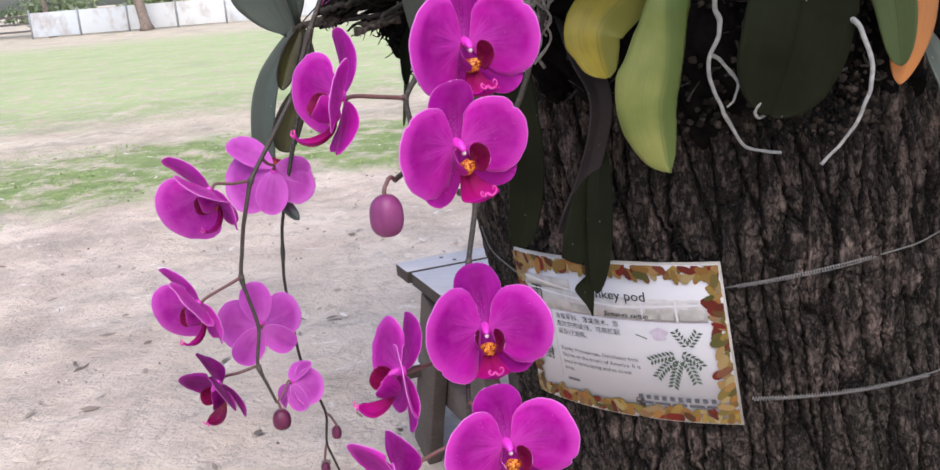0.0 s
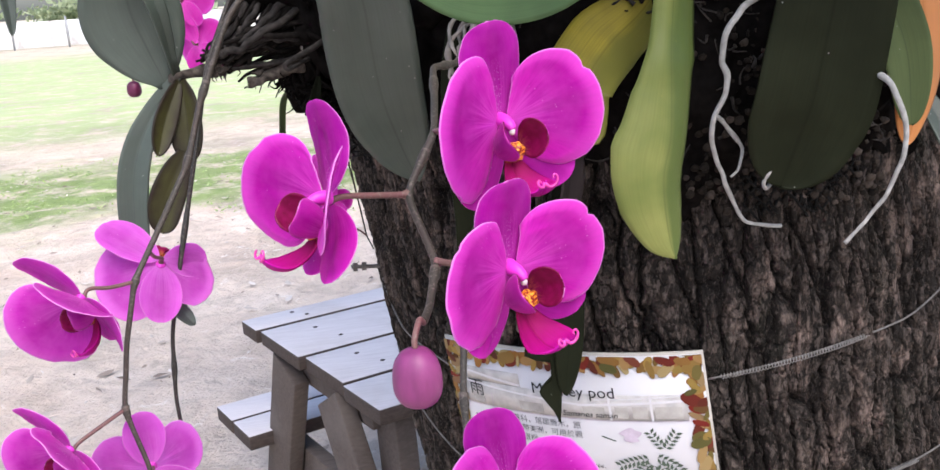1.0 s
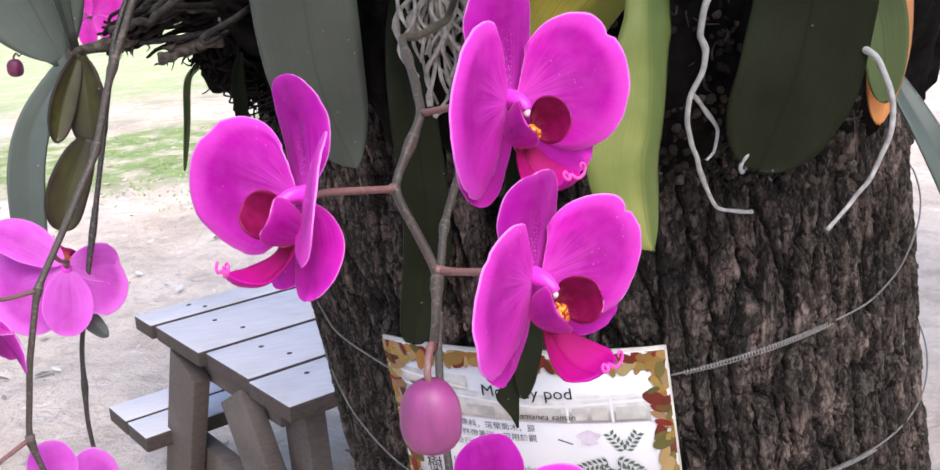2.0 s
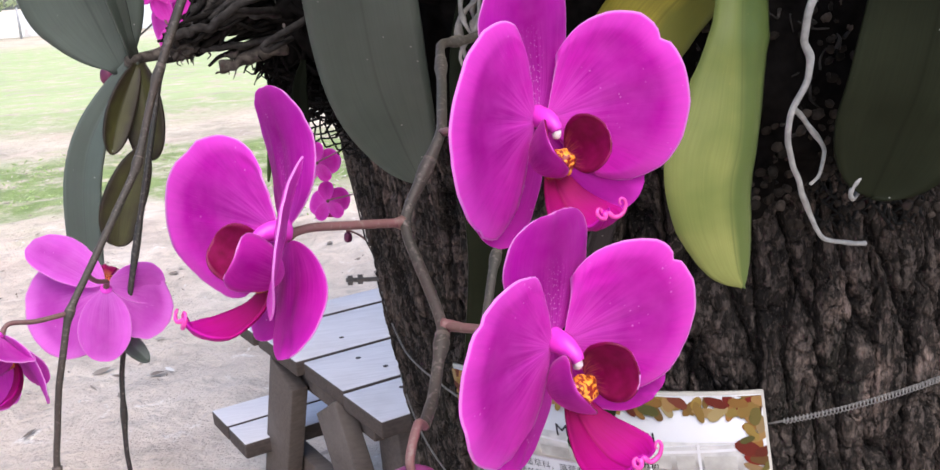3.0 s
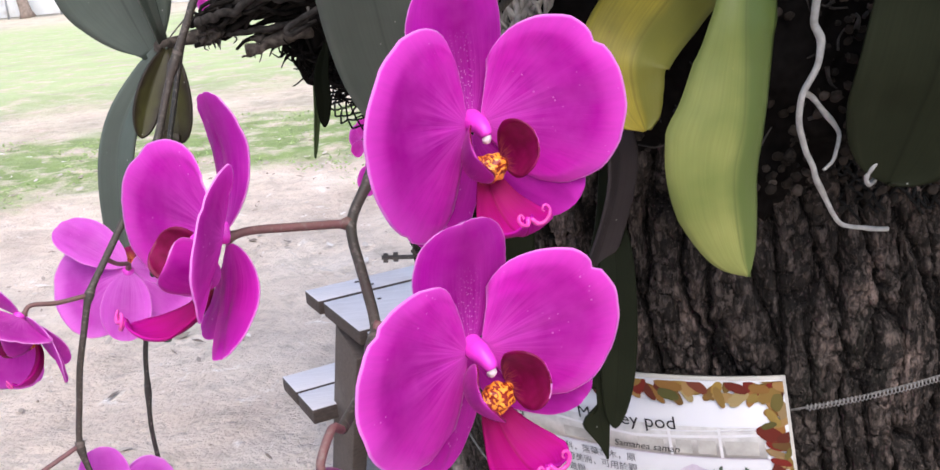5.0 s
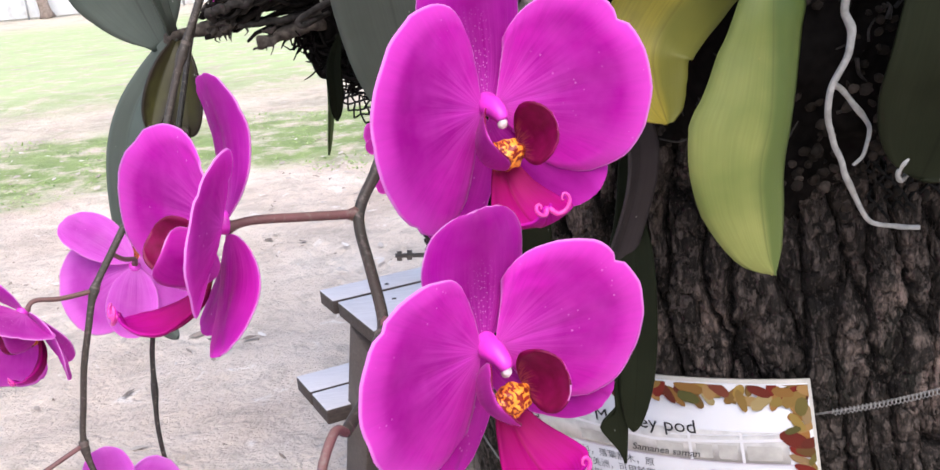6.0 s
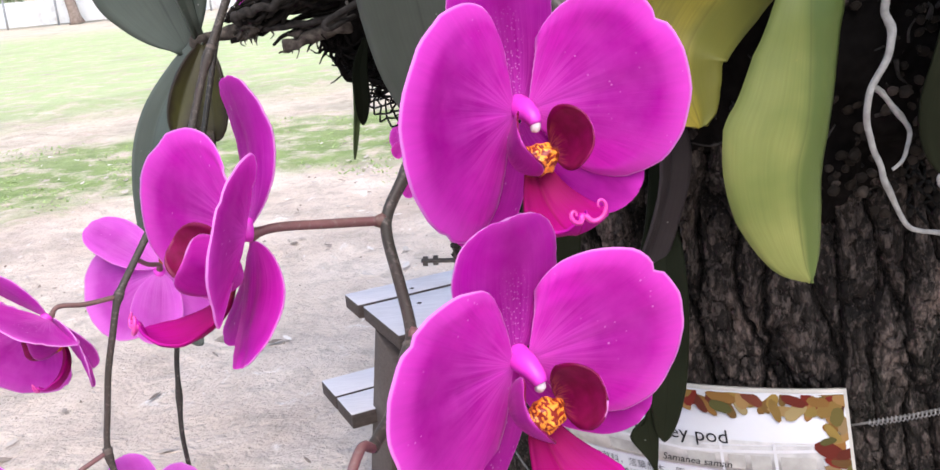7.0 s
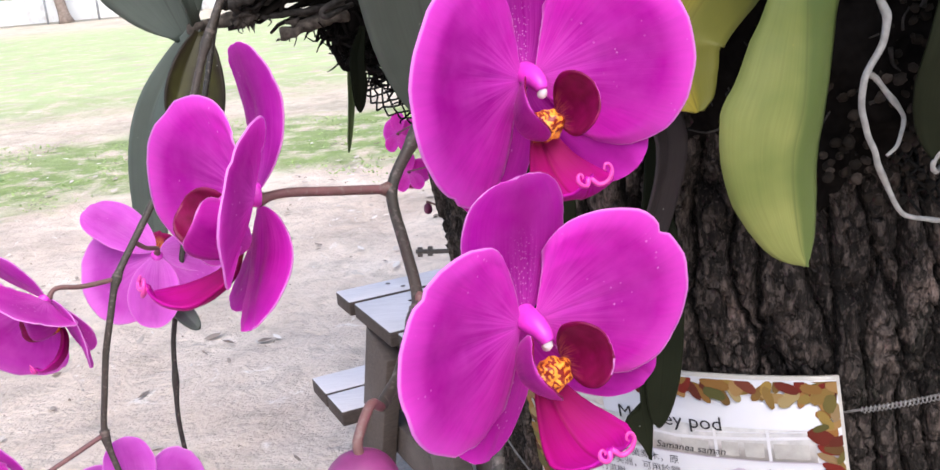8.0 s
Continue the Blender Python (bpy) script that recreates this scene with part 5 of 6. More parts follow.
blade("leaf", [(-0.262, 1.212, 1.462), (-0.250, 1.205, 1.450), (-0.236, 1.20, 1.433)], 0.016, (0.5, -1, 0.6), LEAF, keiki, 0.3)

# large plant on the trunk
P = (0.18, 1.20, 1.82)
plant = thing("orchid_plant", Matrix.Translation(P), "large orchid with long hanging grey-green leaves tied to bark", "orchid plant", "orchid plants")
bm = bmesh.new()
tube(bm, [(0.20, 1.26, 1.90), (0.19, 1.21, 1.83), (0.17, 1.18, 1.76)], 0.022, 0.016, 10, 5)
under(part("stem", bm, ROOT_GREY), plant)
blade("leaf", [(0.01, 1.231, 1.892), (-0.048, 1.188, 1.776), (-0.042, 1.21, 1.718), (-0.03, 1.253, 1.636), (-0.011, 1.291, 1.578), (0.008, 1.312, 1.531)], 0.089, (-0.15, -1, 0.1), LEAF, plant, 0.12, 0.05, (0.7, 0.72))
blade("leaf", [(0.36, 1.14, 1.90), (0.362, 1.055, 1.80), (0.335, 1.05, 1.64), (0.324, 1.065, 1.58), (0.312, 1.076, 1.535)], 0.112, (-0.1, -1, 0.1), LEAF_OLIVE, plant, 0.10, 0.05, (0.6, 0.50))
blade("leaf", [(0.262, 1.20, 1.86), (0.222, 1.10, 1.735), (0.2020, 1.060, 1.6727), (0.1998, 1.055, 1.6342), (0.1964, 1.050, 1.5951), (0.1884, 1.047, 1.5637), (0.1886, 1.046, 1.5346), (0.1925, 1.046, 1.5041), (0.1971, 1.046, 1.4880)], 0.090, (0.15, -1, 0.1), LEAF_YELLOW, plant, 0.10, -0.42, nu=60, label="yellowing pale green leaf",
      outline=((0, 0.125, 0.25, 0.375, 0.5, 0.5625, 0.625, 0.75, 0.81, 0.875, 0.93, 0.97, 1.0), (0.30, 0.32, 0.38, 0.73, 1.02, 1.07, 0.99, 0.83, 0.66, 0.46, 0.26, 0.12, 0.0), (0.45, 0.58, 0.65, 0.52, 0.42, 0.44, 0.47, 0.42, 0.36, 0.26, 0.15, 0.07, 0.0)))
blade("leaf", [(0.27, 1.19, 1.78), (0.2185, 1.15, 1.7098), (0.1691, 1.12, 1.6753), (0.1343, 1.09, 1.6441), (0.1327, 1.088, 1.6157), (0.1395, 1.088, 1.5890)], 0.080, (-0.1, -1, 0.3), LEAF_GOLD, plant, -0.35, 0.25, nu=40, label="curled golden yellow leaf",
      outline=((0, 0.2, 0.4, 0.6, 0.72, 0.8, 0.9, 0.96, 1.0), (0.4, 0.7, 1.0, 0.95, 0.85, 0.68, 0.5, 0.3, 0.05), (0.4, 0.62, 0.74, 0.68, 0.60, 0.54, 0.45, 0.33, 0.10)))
blade("leaf", [(0.20, 1.14, 1.80), (0.12, 1.07, 1.741), (0.04, 1.03, 1.728), (-0.03, 1.02, 1.75)], 0.052, (0.0, -1, 0.25), LEAF_GREEN, plant, -0.2, 0.0, (0.5, 0.4), label="green leaf arching outwards")
blade("leaf", [(0.10, 1.23, 1.66), (0.116, 1.18, 1.610), (0.138, 1.165, 1.555), (0.122, 1.19, 1.466), (0.088, 1.20, 1.390)], 0.036, (0.7, -1, 0.2), LEAF_MAUVE, plant, 0.3, 0.0, (0.4, 0.35), label="withered purple-grey leaf")
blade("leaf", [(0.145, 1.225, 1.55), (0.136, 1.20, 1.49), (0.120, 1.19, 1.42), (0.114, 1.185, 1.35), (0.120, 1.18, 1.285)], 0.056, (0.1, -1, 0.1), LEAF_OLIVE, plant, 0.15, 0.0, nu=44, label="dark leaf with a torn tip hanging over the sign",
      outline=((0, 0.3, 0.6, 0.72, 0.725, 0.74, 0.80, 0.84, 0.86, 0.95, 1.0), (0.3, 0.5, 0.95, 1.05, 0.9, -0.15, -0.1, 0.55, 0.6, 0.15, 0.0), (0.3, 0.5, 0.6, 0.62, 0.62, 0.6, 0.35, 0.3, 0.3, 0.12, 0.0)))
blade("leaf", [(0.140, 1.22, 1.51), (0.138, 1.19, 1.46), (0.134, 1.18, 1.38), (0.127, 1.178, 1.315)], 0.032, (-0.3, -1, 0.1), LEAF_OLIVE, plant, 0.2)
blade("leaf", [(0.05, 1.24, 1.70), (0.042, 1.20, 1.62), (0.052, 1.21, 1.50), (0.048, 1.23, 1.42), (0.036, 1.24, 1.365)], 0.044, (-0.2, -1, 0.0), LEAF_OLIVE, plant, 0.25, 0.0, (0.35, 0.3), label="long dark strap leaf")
blade("leaf", [(0.42, 1.15, 1.86), (0.425, 1.11, 1.73), (0.455, 1.105, 1.65), (0.466, 1.108, 1.575)], 0.046, (-0.4, -1, 0.0), LEAF_MOSS, plant, 0.2, 0.0, (0.5, 0.45))
blade("leaf", [(0.47, 1.16, 1.86), (0.482, 1.13, 1.72), (0.490, 1.126, 1.63), (0.470, 1.120, 1.553)], 0.062, (0.1, -1, 0.0), LEAF_ORANGE, plant, -0.35, 0.0, (0.6, 0.62), label="withered orange leaf")
blade("leaf", [(0.52, 1.20, 1.62), (0.545, 1.14, 1.53), (0.575, 1.13, 1.46), (0.575, 1.14, 1.41)], 0.036, (0.1, -1, 0.0), LEAF, plant, 0.2)
# unseen leaves added overhead so that they shade the upper bark
for x0, x1, y1, z1 in ((0.02, -0.06, 0.98, 1.90), (0.12, 0.08, 0.90, 1.93), (0.22, 0.22, 0.88, 1.95), (0.32, 0.36, 0.90, 1.93), (0.42, 0.50, 0.95, 1.91), (0.50, 0.62, 1.02, 1.90)):
    blade("leaf", [(x0 * 0.6 + 0.1, 1.24, 1.90), ((x0 + x1) / 2, 1.10, 2.0), (x1, y1, z1), (x1 * 1.05, y1 - 0.04, z1 - 0.05)], 0.10, (0, -0.3, 1), LEAF, plant, 0.12, 0.0, (0.6, 0.45), nu=16)
roots("aerial_root", [[(0.335, 1.15, 1.74), (0.311, 1.10, 1.714), (0.272, 1.066, 1.700), (0.254, 1.062, 1.680), (0.254, 1.07, 1.655), (0.259, 1.07, 1.635), (0.248, 1.08, 1.594), (0.258, 1.09, 1.56), (0.273, 1.10, 1.530), (0.296, 1.112, 1.497), (0.318, 1.12, 1.488), (0.338, 1.123, 1.486)],
                      [(0.41, 1.18, 1.70), (0.380, 1.11, 1.655), (0.388, 1.03, 1.630), (0.399, 1.017, 1.585), (0.394, 1.02, 1.55), (0.380, 1.03, 1.515), (0.354, 1.036, 1.487)]], 0.0033, 0.0015, ROOT, plant, "thick silvery aerial root")
roots("aerial_root", [[(0.252, 1.08, 1.606), (0.264, 1.09, 1.597), (0.280, 1.09, 1.574), (0.276, 1.085, 1.556), (0.268, 1.085, 1.548)],
                      [(0.318, 1.10, 1.535), (0.304, 1.085, 1.533), (0.297, 1.078, 1.541), (0.302, 1.074, 1.550), (0.310, 1.085, 1.552)]], 0.0021, 0.0012, ROOT, plant, "thin silvery aerial root")

# ---- root clump in black netting ----
clump = thing("root_clump", Matrix.Translation((-0.02, 1.45, 1.62)), "dense clump of dead dark roots held in black netting against bark", "root clump")
CORES = (((-0.078, 1.44, 1.705), (0.055, 0.05, 0.060)), ((-0.058, 1.44, 1.675), (0.060, 0.05, 0.072)), ((0.012, 1.40, 1.69), (0.075, 0.075, 0.085)), ((-0.03, 1.43, 1.78), (0.11, 0.09, 0.08)), ((0.07, 1.35, 1.76), (0.10, 0.10, 0.13)))
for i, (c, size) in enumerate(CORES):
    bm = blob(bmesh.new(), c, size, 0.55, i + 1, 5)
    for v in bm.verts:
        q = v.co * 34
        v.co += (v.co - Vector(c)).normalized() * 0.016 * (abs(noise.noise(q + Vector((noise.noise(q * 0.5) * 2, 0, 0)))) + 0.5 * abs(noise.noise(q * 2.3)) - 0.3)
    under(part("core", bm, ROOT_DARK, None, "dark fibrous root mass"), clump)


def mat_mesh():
    """The dark mat wrapped round the trunk above its ragged lower edge: fibre, and the leaves' shade made into a sheet.
    """
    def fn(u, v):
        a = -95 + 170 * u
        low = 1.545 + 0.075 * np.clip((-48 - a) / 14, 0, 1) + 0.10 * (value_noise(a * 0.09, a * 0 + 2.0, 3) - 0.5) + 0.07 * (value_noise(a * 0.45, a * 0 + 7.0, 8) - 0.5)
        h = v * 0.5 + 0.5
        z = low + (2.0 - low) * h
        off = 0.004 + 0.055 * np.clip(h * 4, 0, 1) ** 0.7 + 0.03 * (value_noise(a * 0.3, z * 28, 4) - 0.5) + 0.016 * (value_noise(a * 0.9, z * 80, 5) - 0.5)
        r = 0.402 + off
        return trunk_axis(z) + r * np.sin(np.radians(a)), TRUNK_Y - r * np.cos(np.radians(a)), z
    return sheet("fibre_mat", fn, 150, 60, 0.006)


under(part("fibre_mat", mat_mesh(), ROOT_DARK, None, "black mat round bark, part fibre, part leaf shade"), clump)
rng = np.random.default_rng(5)
bm, bm2 = bmesh.new(), bmesh.new()
bm_dark = bm
for i in range(330):
    c, size = CORES[i % 5]
    d = Vector(rng.normal(0, 1, 3) - np.array((0.2, 0.6, 0.1))).normalized()
    base = Vector((c[0] + d.x * size[0], c[1] + d.y * size[1], c[2] + d.z * size[2]))
    run = d.cross(Vector(rng.normal(0, 1, 3))).normalized()
    run = (run + Vector((-0.3, 0, -0.1))).normalized()
    pts, long = [], rng.uniform(0.010, 0.020)
    for q in range(-2, 3):
        bulge = 0.002 - 0.0025 * q * q * long / 0.03
        pts.append(base + run * (q * long) + d * bulge + Vector(rng.normal(0, 0.0025, 3)))
    tube(bm2 if i % 14 == 0 else bm, pts, rng.uniform(0.002, 0.0048), 0.0008, 6, 4)
# stout roots gathered into a knuckle at the clump's tip
STOUT = (((-0.09, 1.40, 1.73), (-0.125, 1.375, 1.708), (-0.160, 1.37, 1.689), (-0.175, 1.37, 1.683), (-0.192, 1.37, 1.680), (-0.201, 1.375, 1.674), (-0.200, 1.39, 1.668)),
         ((-0.085, 1.40, 1.695), (-0.116, 1.378, 1.692), (-0.142, 1.375, 1.692), (-0.163, 1.378, 1.684), (-0.176, 1.382, 1.676), (-0.188, 1.39, 1.670)),
         ((-0.135, 1.41, 1.745), (-0.156, 1.39, 1.714), (-0.170, 1.39, 1.700), (-0.182, 1.388, 1.687), (-0.193, 1.39, 1.676), (-0.199, 1.395, 1.668)),
         ((-0.150, 1.42, 1.745), (-0.169, 1.40, 1.714), (-0.180, 1.40, 1.700), (-0.190, 1.398, 1.686), (-0.198, 1.40, 1.674)),
         ((-0.11, 1.40, 1.735), (-0.139, 1.385, 1.712), (-0.155, 1.38, 1.699), (-0.171, 1.38, 1.689), (-0.186, 1.384, 1.680), (-0.195, 1.39, 1.672)),
         ((-0.08, 1.42, 1.668), (-0.110, 1.392, 1.670), (-0.141, 1.388, 1.665), (-0.169, 1.388, 1.664), (-0.190, 1.392, 1.668), (-0.200, 1.40, 1.672)))
for i, pts in enumerate(STOUT):
    wob = [Vector(p) + Vector(rng.normal(0, 0.0012, 3)) for p in glide(pts, 3)]
    under(part("stout_root", tube(bmesh.new(), wob, 0.0046 - 0.0005 * (i % 3), 0.0030, 10, 3, [(rng.random(), 0.0008, 0.05) for _ in range(4)]), FINGER, None, "stout dry grey-brown root"), clump)
pts = [(-0.06, 1.40, 1.695), (-0.086, 1.365, 1.682), (-0.106, 1.358, 1.673), (-0.121, 1.358, 1.665), (-0.118, 1.358, 1.660), (-0.105, 1.362, 1.665), (-0.095, 1.38, 1.668)]
under(part("stout_root", tube(bmesh.new(), pts, 0.0036, 0.0024, 9, 5), FINGER, None, "stout dry grey-brown root"), clump)
bundle = bmesh.new()
for i in range(44):
    pts = STOUT[i % len(STOUT)]
    o = Vector((0.0, 0.012, 0.0)) + Vector(rng.normal(0, 0.006, 3))
    stop = len(pts) - int(rng.integers(0, 3))
    tube(bundle, [Vector(p) + o + Vector(rng.normal(0, 0.0045, 3)) for p in pts[:stop]], rng.uniform(0.0022, 0.0044), 0.0014, 7, 3)
tagged(under(part("root_skein", bundle, SKEIN), clump), kind="stuff")
# dead leaf bases below the bundle, frayed at their ends
for p, q, r0 in (((-0.10, 1.40, 1.660), (-0.165, 1.385, 1.646), 0.0080), ((-0.105, 1.41, 1.668), (-0.158, 1.392, 1.657), 0.0058)):
    p, q = Vector(p), Vector(q)
    bm = tube(bmesh.new(), [p, p.lerp(q, 0.4) + Vector((0, 0, 0.002)), p.lerp(q, 0.75) + Vector((0, 0, -0.001)), q], r0, r0 * 0.55, 12, 6)
    for v in bm.verts:
        v.co += Vector((noise.noise(v.co * 130), noise.noise(v.co * 130 + Vector((5, 0, 0))), noise.noise(v.co * 130 + Vector((0, 5, 0))))) * 0.004
    under(part("leaf_base", bm, BRANCH, None, "dry torn leaf base"), clump)
    fray = bmesh.new()
    for i in range(8):
        d = Vector((-0.5, 0, -1)) * rng.uniform(0.003, 0.008) + Vector(rng.normal(0, 0.0035, 3))
        o = p.lerp(q, rng.uniform(0.75, 1.0)) + Vector((0, 0, -0.004))
        tube(fray, [o, o + d * 0.5 + Vector(rng.normal(0, 0.001, 3)), o + d], 0.0011, 0.0003, 5, 3)
    tagged(under(part("fray", fray, BRANCH), clump), kind="stuff")
knuckle = blob(bmesh.new(), (-0.192, 1.388, 1.667), (0.010, 0.008, 0.009), 0.9, 7, 4)
for v in knuckle.verts:
    v.co += Vector((noise.noise(v.co * 220), noise.noise(v.co * 220 + Vector((5, 0, 0))), noise.noise(v.co * 220 + Vector((0, 5, 0))))) * 0.004
under(part("knuckle", knuckle, BRANCH, None, "gnarled grey root knot"), clump)
fray = bmesh.new()
for i in range(22):
    o = Vector((-0.192 + rng.normal(0, 0.008), 1.385, 1.660 + rng.normal(0, 0.003)))
    d = Vector((rng.normal(0, 0.4), rng.normal(0, 0.4), -1)) * rng.uniform(0.003, 0.009)
    tube(fray, [o, o + d * 0.5 + Vector(rng.normal(0, 0.0015, 3)), o + d], 0.0012, 0.0003, 5, 3)
tagged(under(part("fray", fray, BRANCH), clump), kind="stuff")
for i in range(150):
    # fine roots trailing from the dark mass along its lower edge
    f = rng.random()
    o = Vector((-0.128 + 0.085 * f, 1.415 - 0.02 * rng.random(), 1.652 - 0.075 * f + rng.normal(0, 0.008)))
    d = Vector((rng.normal(-0.2, 0.7), rng.normal(0, 0.3), rng.normal(-0.3, 0.6))).normalized() * rng.uniform(0.008, 0.022)
    tube(bm_dark, [o - d * 0.8 + Vector((0.008, 0.006, 0.004)), o + Vector(rng.normal(0, 0.003, 3)), o + d * 0.6 + Vector(rng.normal(0, 0.003, 3)), o + d], rng.uniform(0.0012, 0.003), 0.0005, 6, 3)
bm = bm_dark
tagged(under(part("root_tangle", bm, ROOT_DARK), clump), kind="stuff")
for i in range(30):
    x, low = 0.046 + 0.0013 * i, 1.630 + rng.uniform(-0.035, 0.035)
    pts = [Vector((x + rng.normal(0, 0.003), 1.185, 1.82))]
    for q in range(1, 8):
        pts.append(Vector((x + rng.normal(0, 0.0085), 1.165 + rng.normal(0, 0.008), 1.80 + (low - 1.80) * q / 7)))
    tube(bm2, pts, rng.uniform(0.0015, 0.0046), 0.0012, 8, 5, [(rng.random(), rng.uniform(0.0003, 0.0014), 0.03) for _ in range(7)])
tagged(under(part("grey_root_tangle", bm2, ROOT_GREY), clump), kind="stuff")


scraps = bmesh.new()
for i in range(150):
    # dry root scraps caught in the mat between the leaves
    o = on_trunk(rng.uniform(-34, 12), rng.uniform(1.555, 1.76), 0.058 + 0.012 * rng.random())
    d = Vector((rng.normal(0, 1), rng.normal(0, 0.25), rng.normal(0, 1))).normalized() * rng.uniform(0.005, 0.013)
    tube(scraps, [o - d, o + Vector(rng.normal(0, 0.003, 3)), o + d], rng.uniform(0.0009, 0.0024), 0.0006, 6, 3)
tagged(under(part("root_scrap", scraps, FINGER, None, "dry brown root scraps"), clump), kind="stuff")


pebble = bmesh.new()
bmesh.ops.create_icosphere(pebble, subdivisions=2, radius=1.0)
pebble.verts.index_update()
PEBBLE = [v.co.copy() for v in pebble.verts]
PEBBLE_FACES = [[v.index for v in f.verts] for f in pebble.faces]
pebble.free()
verts, faces = [], []
for i in range(620):
    # small bark chips packed behind the net
    o = on_trunk(rng.uniform(-20, 12), rng.uniform(1.50, 1.76), 0.044 + 0.026 * rng.random())
    turn = Euler(rng.uniform(-0.6, 0.6, 3)).to_matrix()
    size, flatter = rng.uniform(0.0025, 0.0052), rng.uniform(0.75, 1.05)
    k = len(verts)
    for p in PEBBLE:
        q = p * (1 + 0.35 * noise.noise(p * 1.5 + o * 90))
        verts.append(o + turn @ Vector((q.x * size, q.y * size * 0.45, q.z * size * flatter)))
    faces += [[k + j for j in f] for f in PEBBLE_FACES]
chips = pydata("bark_chip", verts, faces)
tagged(under(part("bark_chip", chips, CHIP, None, "small brown bark chips behind the net"), clump), kind="stuff")


def netting():
    bm = bmesh.new()
    edge = glide([(-0.126, 1.425, 1.640), (-0.103, 1.415, 1.600), (-0.086, 1.41, 1.568), (-0.040, 1.40, 1.545)], 8)
    inner = glide([(-0.098, 1.40, 1.645), (-0.075, 1.395, 1.612), (-0.060, 1.39, 1.602), (-0.020, 1.375, 1.575)], 8)
    jit = np.random.default_rng(8).normal(0, 0.0011, (64, 16, 3))

    def at(i, j):
        f = min(max(i / 26, 0), 1) * (len(edge) - 1)
        k = min(int(f), len(edge) - 2)
        p, q = edge[k].lerp(edge[k + 1], f - k), inner[k].lerp(inner[k + 1], f - k)
        return p.lerp(q, j / 8) + Vector(jit[i % 64, j % 16])
    for i in range(0, 26):
        for j in range(0, 8):
            if (i + j) % 2 == 0:
                for di, dj in ((1, 1), (1, -1)):
                    if 0 <= j + dj <= 8:
                        a, b = at(i, j), at(i + di, j + dj)
                        tube(bm, [a, (a + b) / 2 + Vector((0, 0, -0.0004)), b], 0.0010, 0.0010, 5, 1)
    return bm


def bark_netting():
    """The same netting stretched over the upper bark, torn along its lower edge."""
    bm = bmesh.new()
    r = np.random.default_rng(21)
    jit = r.normal(0, 0.0017, (70, 30, 2))

    def at(i, j):
        return on_trunk(-20 + i * 0.62 + jit[i % 70, j % 30, 0] * 120, 1.485 + j * 0.0062 + jit[i % 70, j % 30, 1], 0.012 + 0.004 * math.sin(i * 0.9 + j))
    for i in range(0, 52):
        low = int(3 + 4 * math.sin(i * 0.13) + 3 * math.sin(i * 0.41 + 1))
        for j in range(max(0, low), 20):
            if (i + j) % 2 == 0:
                for dj in (1, -1):
                    a, b = at(i, j), at(i + 1, j + dj)
                    tube(bm, [a, b], 0.0015, 0.0015, 5, 1)
    return bm


tagged(under(part("bark_net", bark_netting(), NET, None, "black plastic netting over bark"), clump), kind="stuff")
tagged(under(part("netting", netting(), NET, None, "black plastic diamond netting"), clump), kind="stuff")
dry = thing("hanging_leaf", Matrix.Translation((-0.114, 1.86, 1.597)), "narrow dull green leaf hanging below the root clump", "leaf")
blade("leaf", [(-0.08, 1.85, 1.63), (-0.1139, 1.86, 1.5971), (-0.1298, 1.88, 1.5743), (-0.1381, 1.90, 1.5084), (-0.1495, 1.904, 1.4381)], 0.012, (0.6, -1, 0), LEAF_MOSS, dry, 0.3, 0.0, (0.5, 0.45))
dark = thing("hanging_leaf", Matrix.Translation((-0.06, 1.44, 1.60)), "small dark leaf hanging at the netting", "leaf")
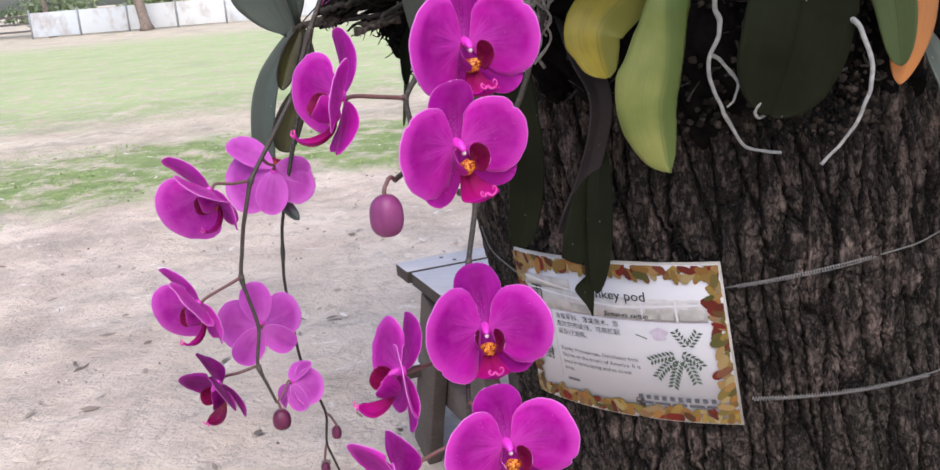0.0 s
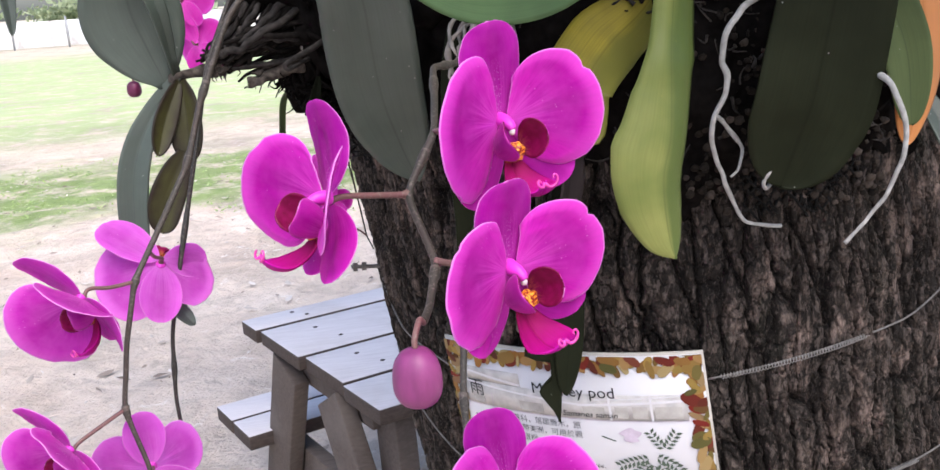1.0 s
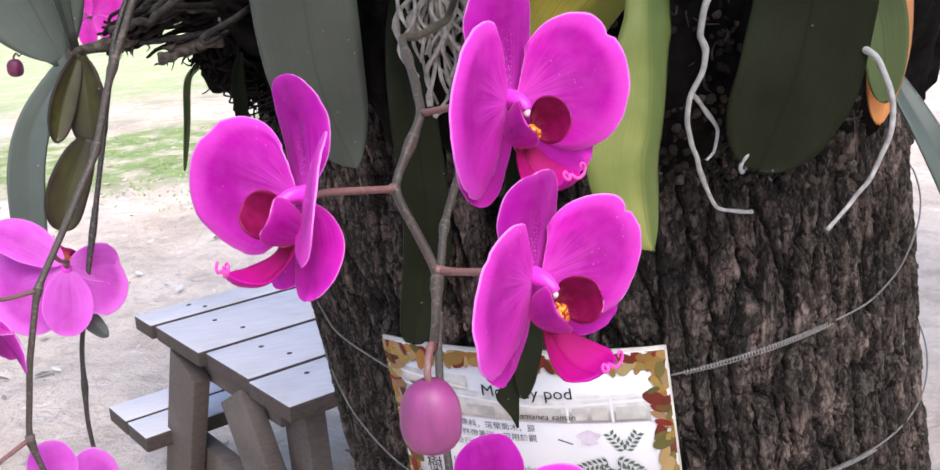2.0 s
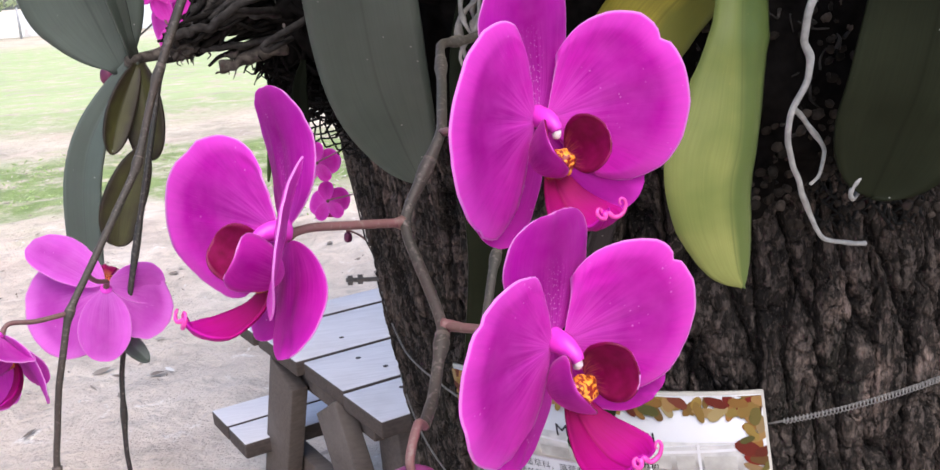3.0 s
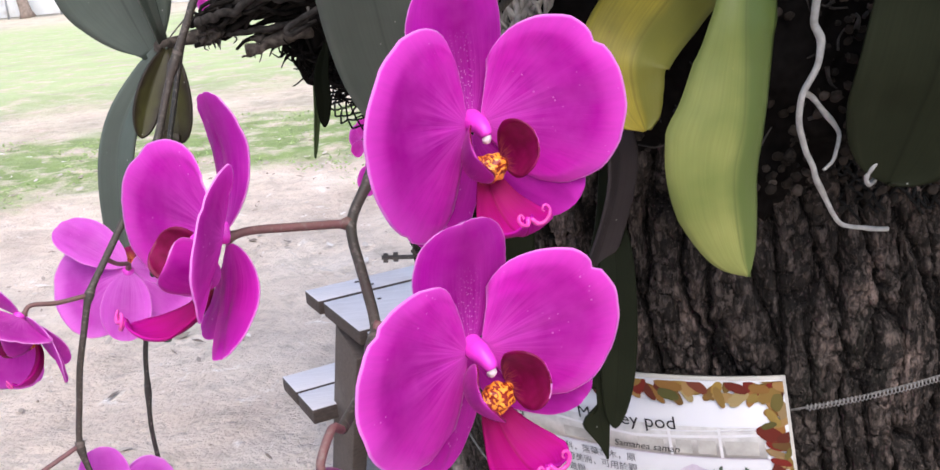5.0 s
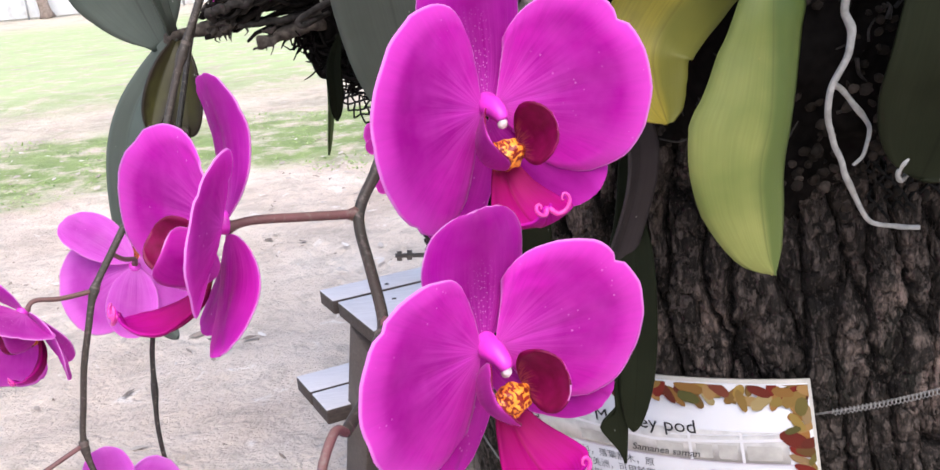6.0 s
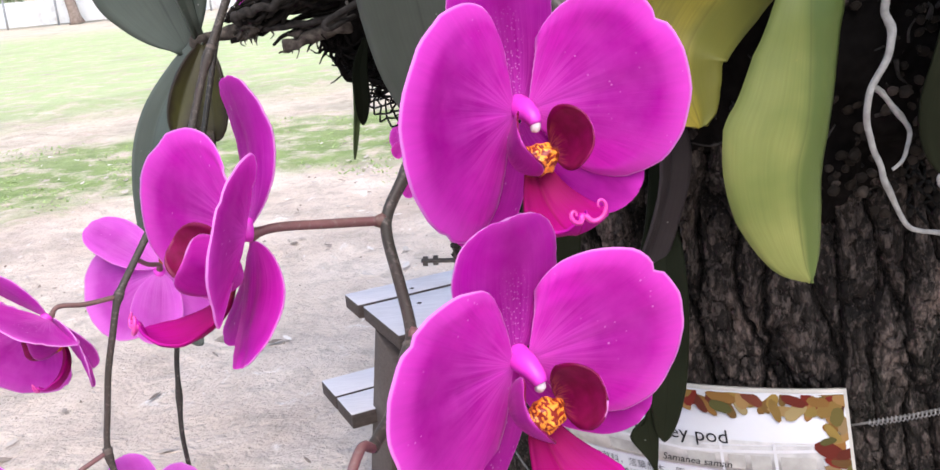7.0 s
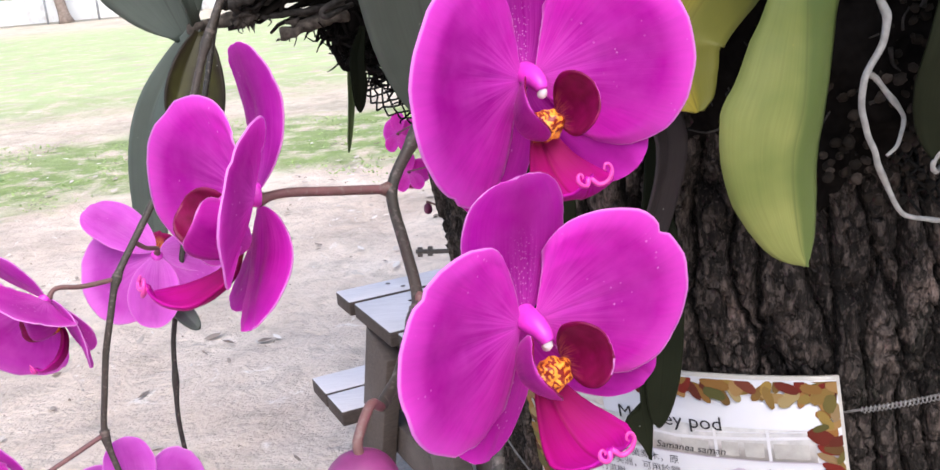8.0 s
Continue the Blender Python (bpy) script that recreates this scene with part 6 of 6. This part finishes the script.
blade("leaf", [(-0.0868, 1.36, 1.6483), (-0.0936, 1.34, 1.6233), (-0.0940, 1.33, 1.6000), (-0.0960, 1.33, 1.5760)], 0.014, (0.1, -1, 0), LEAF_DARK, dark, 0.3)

# ---- far edge of the field ----
FENCE_Y = 62.0
fence = thing("fence", pose(-22, FENCE_Y, 0), "pale blue-grey sheeted fence along the field's far edge", "fence")
for i in range(24):
    x = -48 + 3 * i
    bm = tube(bmesh.new(), [(x, FENCE_Y, 0), (x, FENCE_Y, 1.75)], 0.06, seg=8, steps=1)
    under(part("post", bm, FENCE_POST), fence)
    if x >= -29:
        bm = board(bmesh.new(), Matrix.Translation((x + 1.5, FENCE_Y, 0.82)), 2.86, 0.04, 1.45, 0.01)
        under(part("panel", bm, FENCE_PANEL), fence)
    else:
        for z in (0.5, 0.95, 1.4):
            under(part("rail", board(bmesh.new(), Matrix.Translation((x + 1.5, FENCE_Y, z)), 2.9, 0.06, 0.12, 0.01), FENCE_DARK), fence)


def far_tree(x, y, r, h, lean, seed):
    t = thing("tree", pose(x, y, 0), "distant tree with a pale trunk beyond the field", "tree", "trees along the field")
    bm = tube(bmesh.new(), [(0, 0, 0), (lean * 0.5, 0, h * 0.5), (lean, 0, h)], r, r * 0.7, 12, 6, ((0.0, r * 0.5, 0.06),))
    part("trunk", bm, FAR_BARK, t)
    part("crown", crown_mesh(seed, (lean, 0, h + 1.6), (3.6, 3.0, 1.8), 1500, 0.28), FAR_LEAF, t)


for i, (x, y, r, h, lean) in enumerate(((-19.6, 61, 0.32, 4.6, -0.7), (-26.4, 63.5, 0.17, 5, -0.4), (-33, 68, 0.3, 5, 0.2), (-8, 66, 0.3, 5, 0.3), (6, 70, 0.35, 5.5, 0.0), (24, 66, 0.35, 5, 0.2))):
    far_tree(x, y, r, h, lean, 40 + i)
for i in range(9):
    x = -44 + 7.5 * i
    b = thing("bush", pose(x, 72, 0), "distant green bush beyond the fence", "bush", "bushes beyond the fence")
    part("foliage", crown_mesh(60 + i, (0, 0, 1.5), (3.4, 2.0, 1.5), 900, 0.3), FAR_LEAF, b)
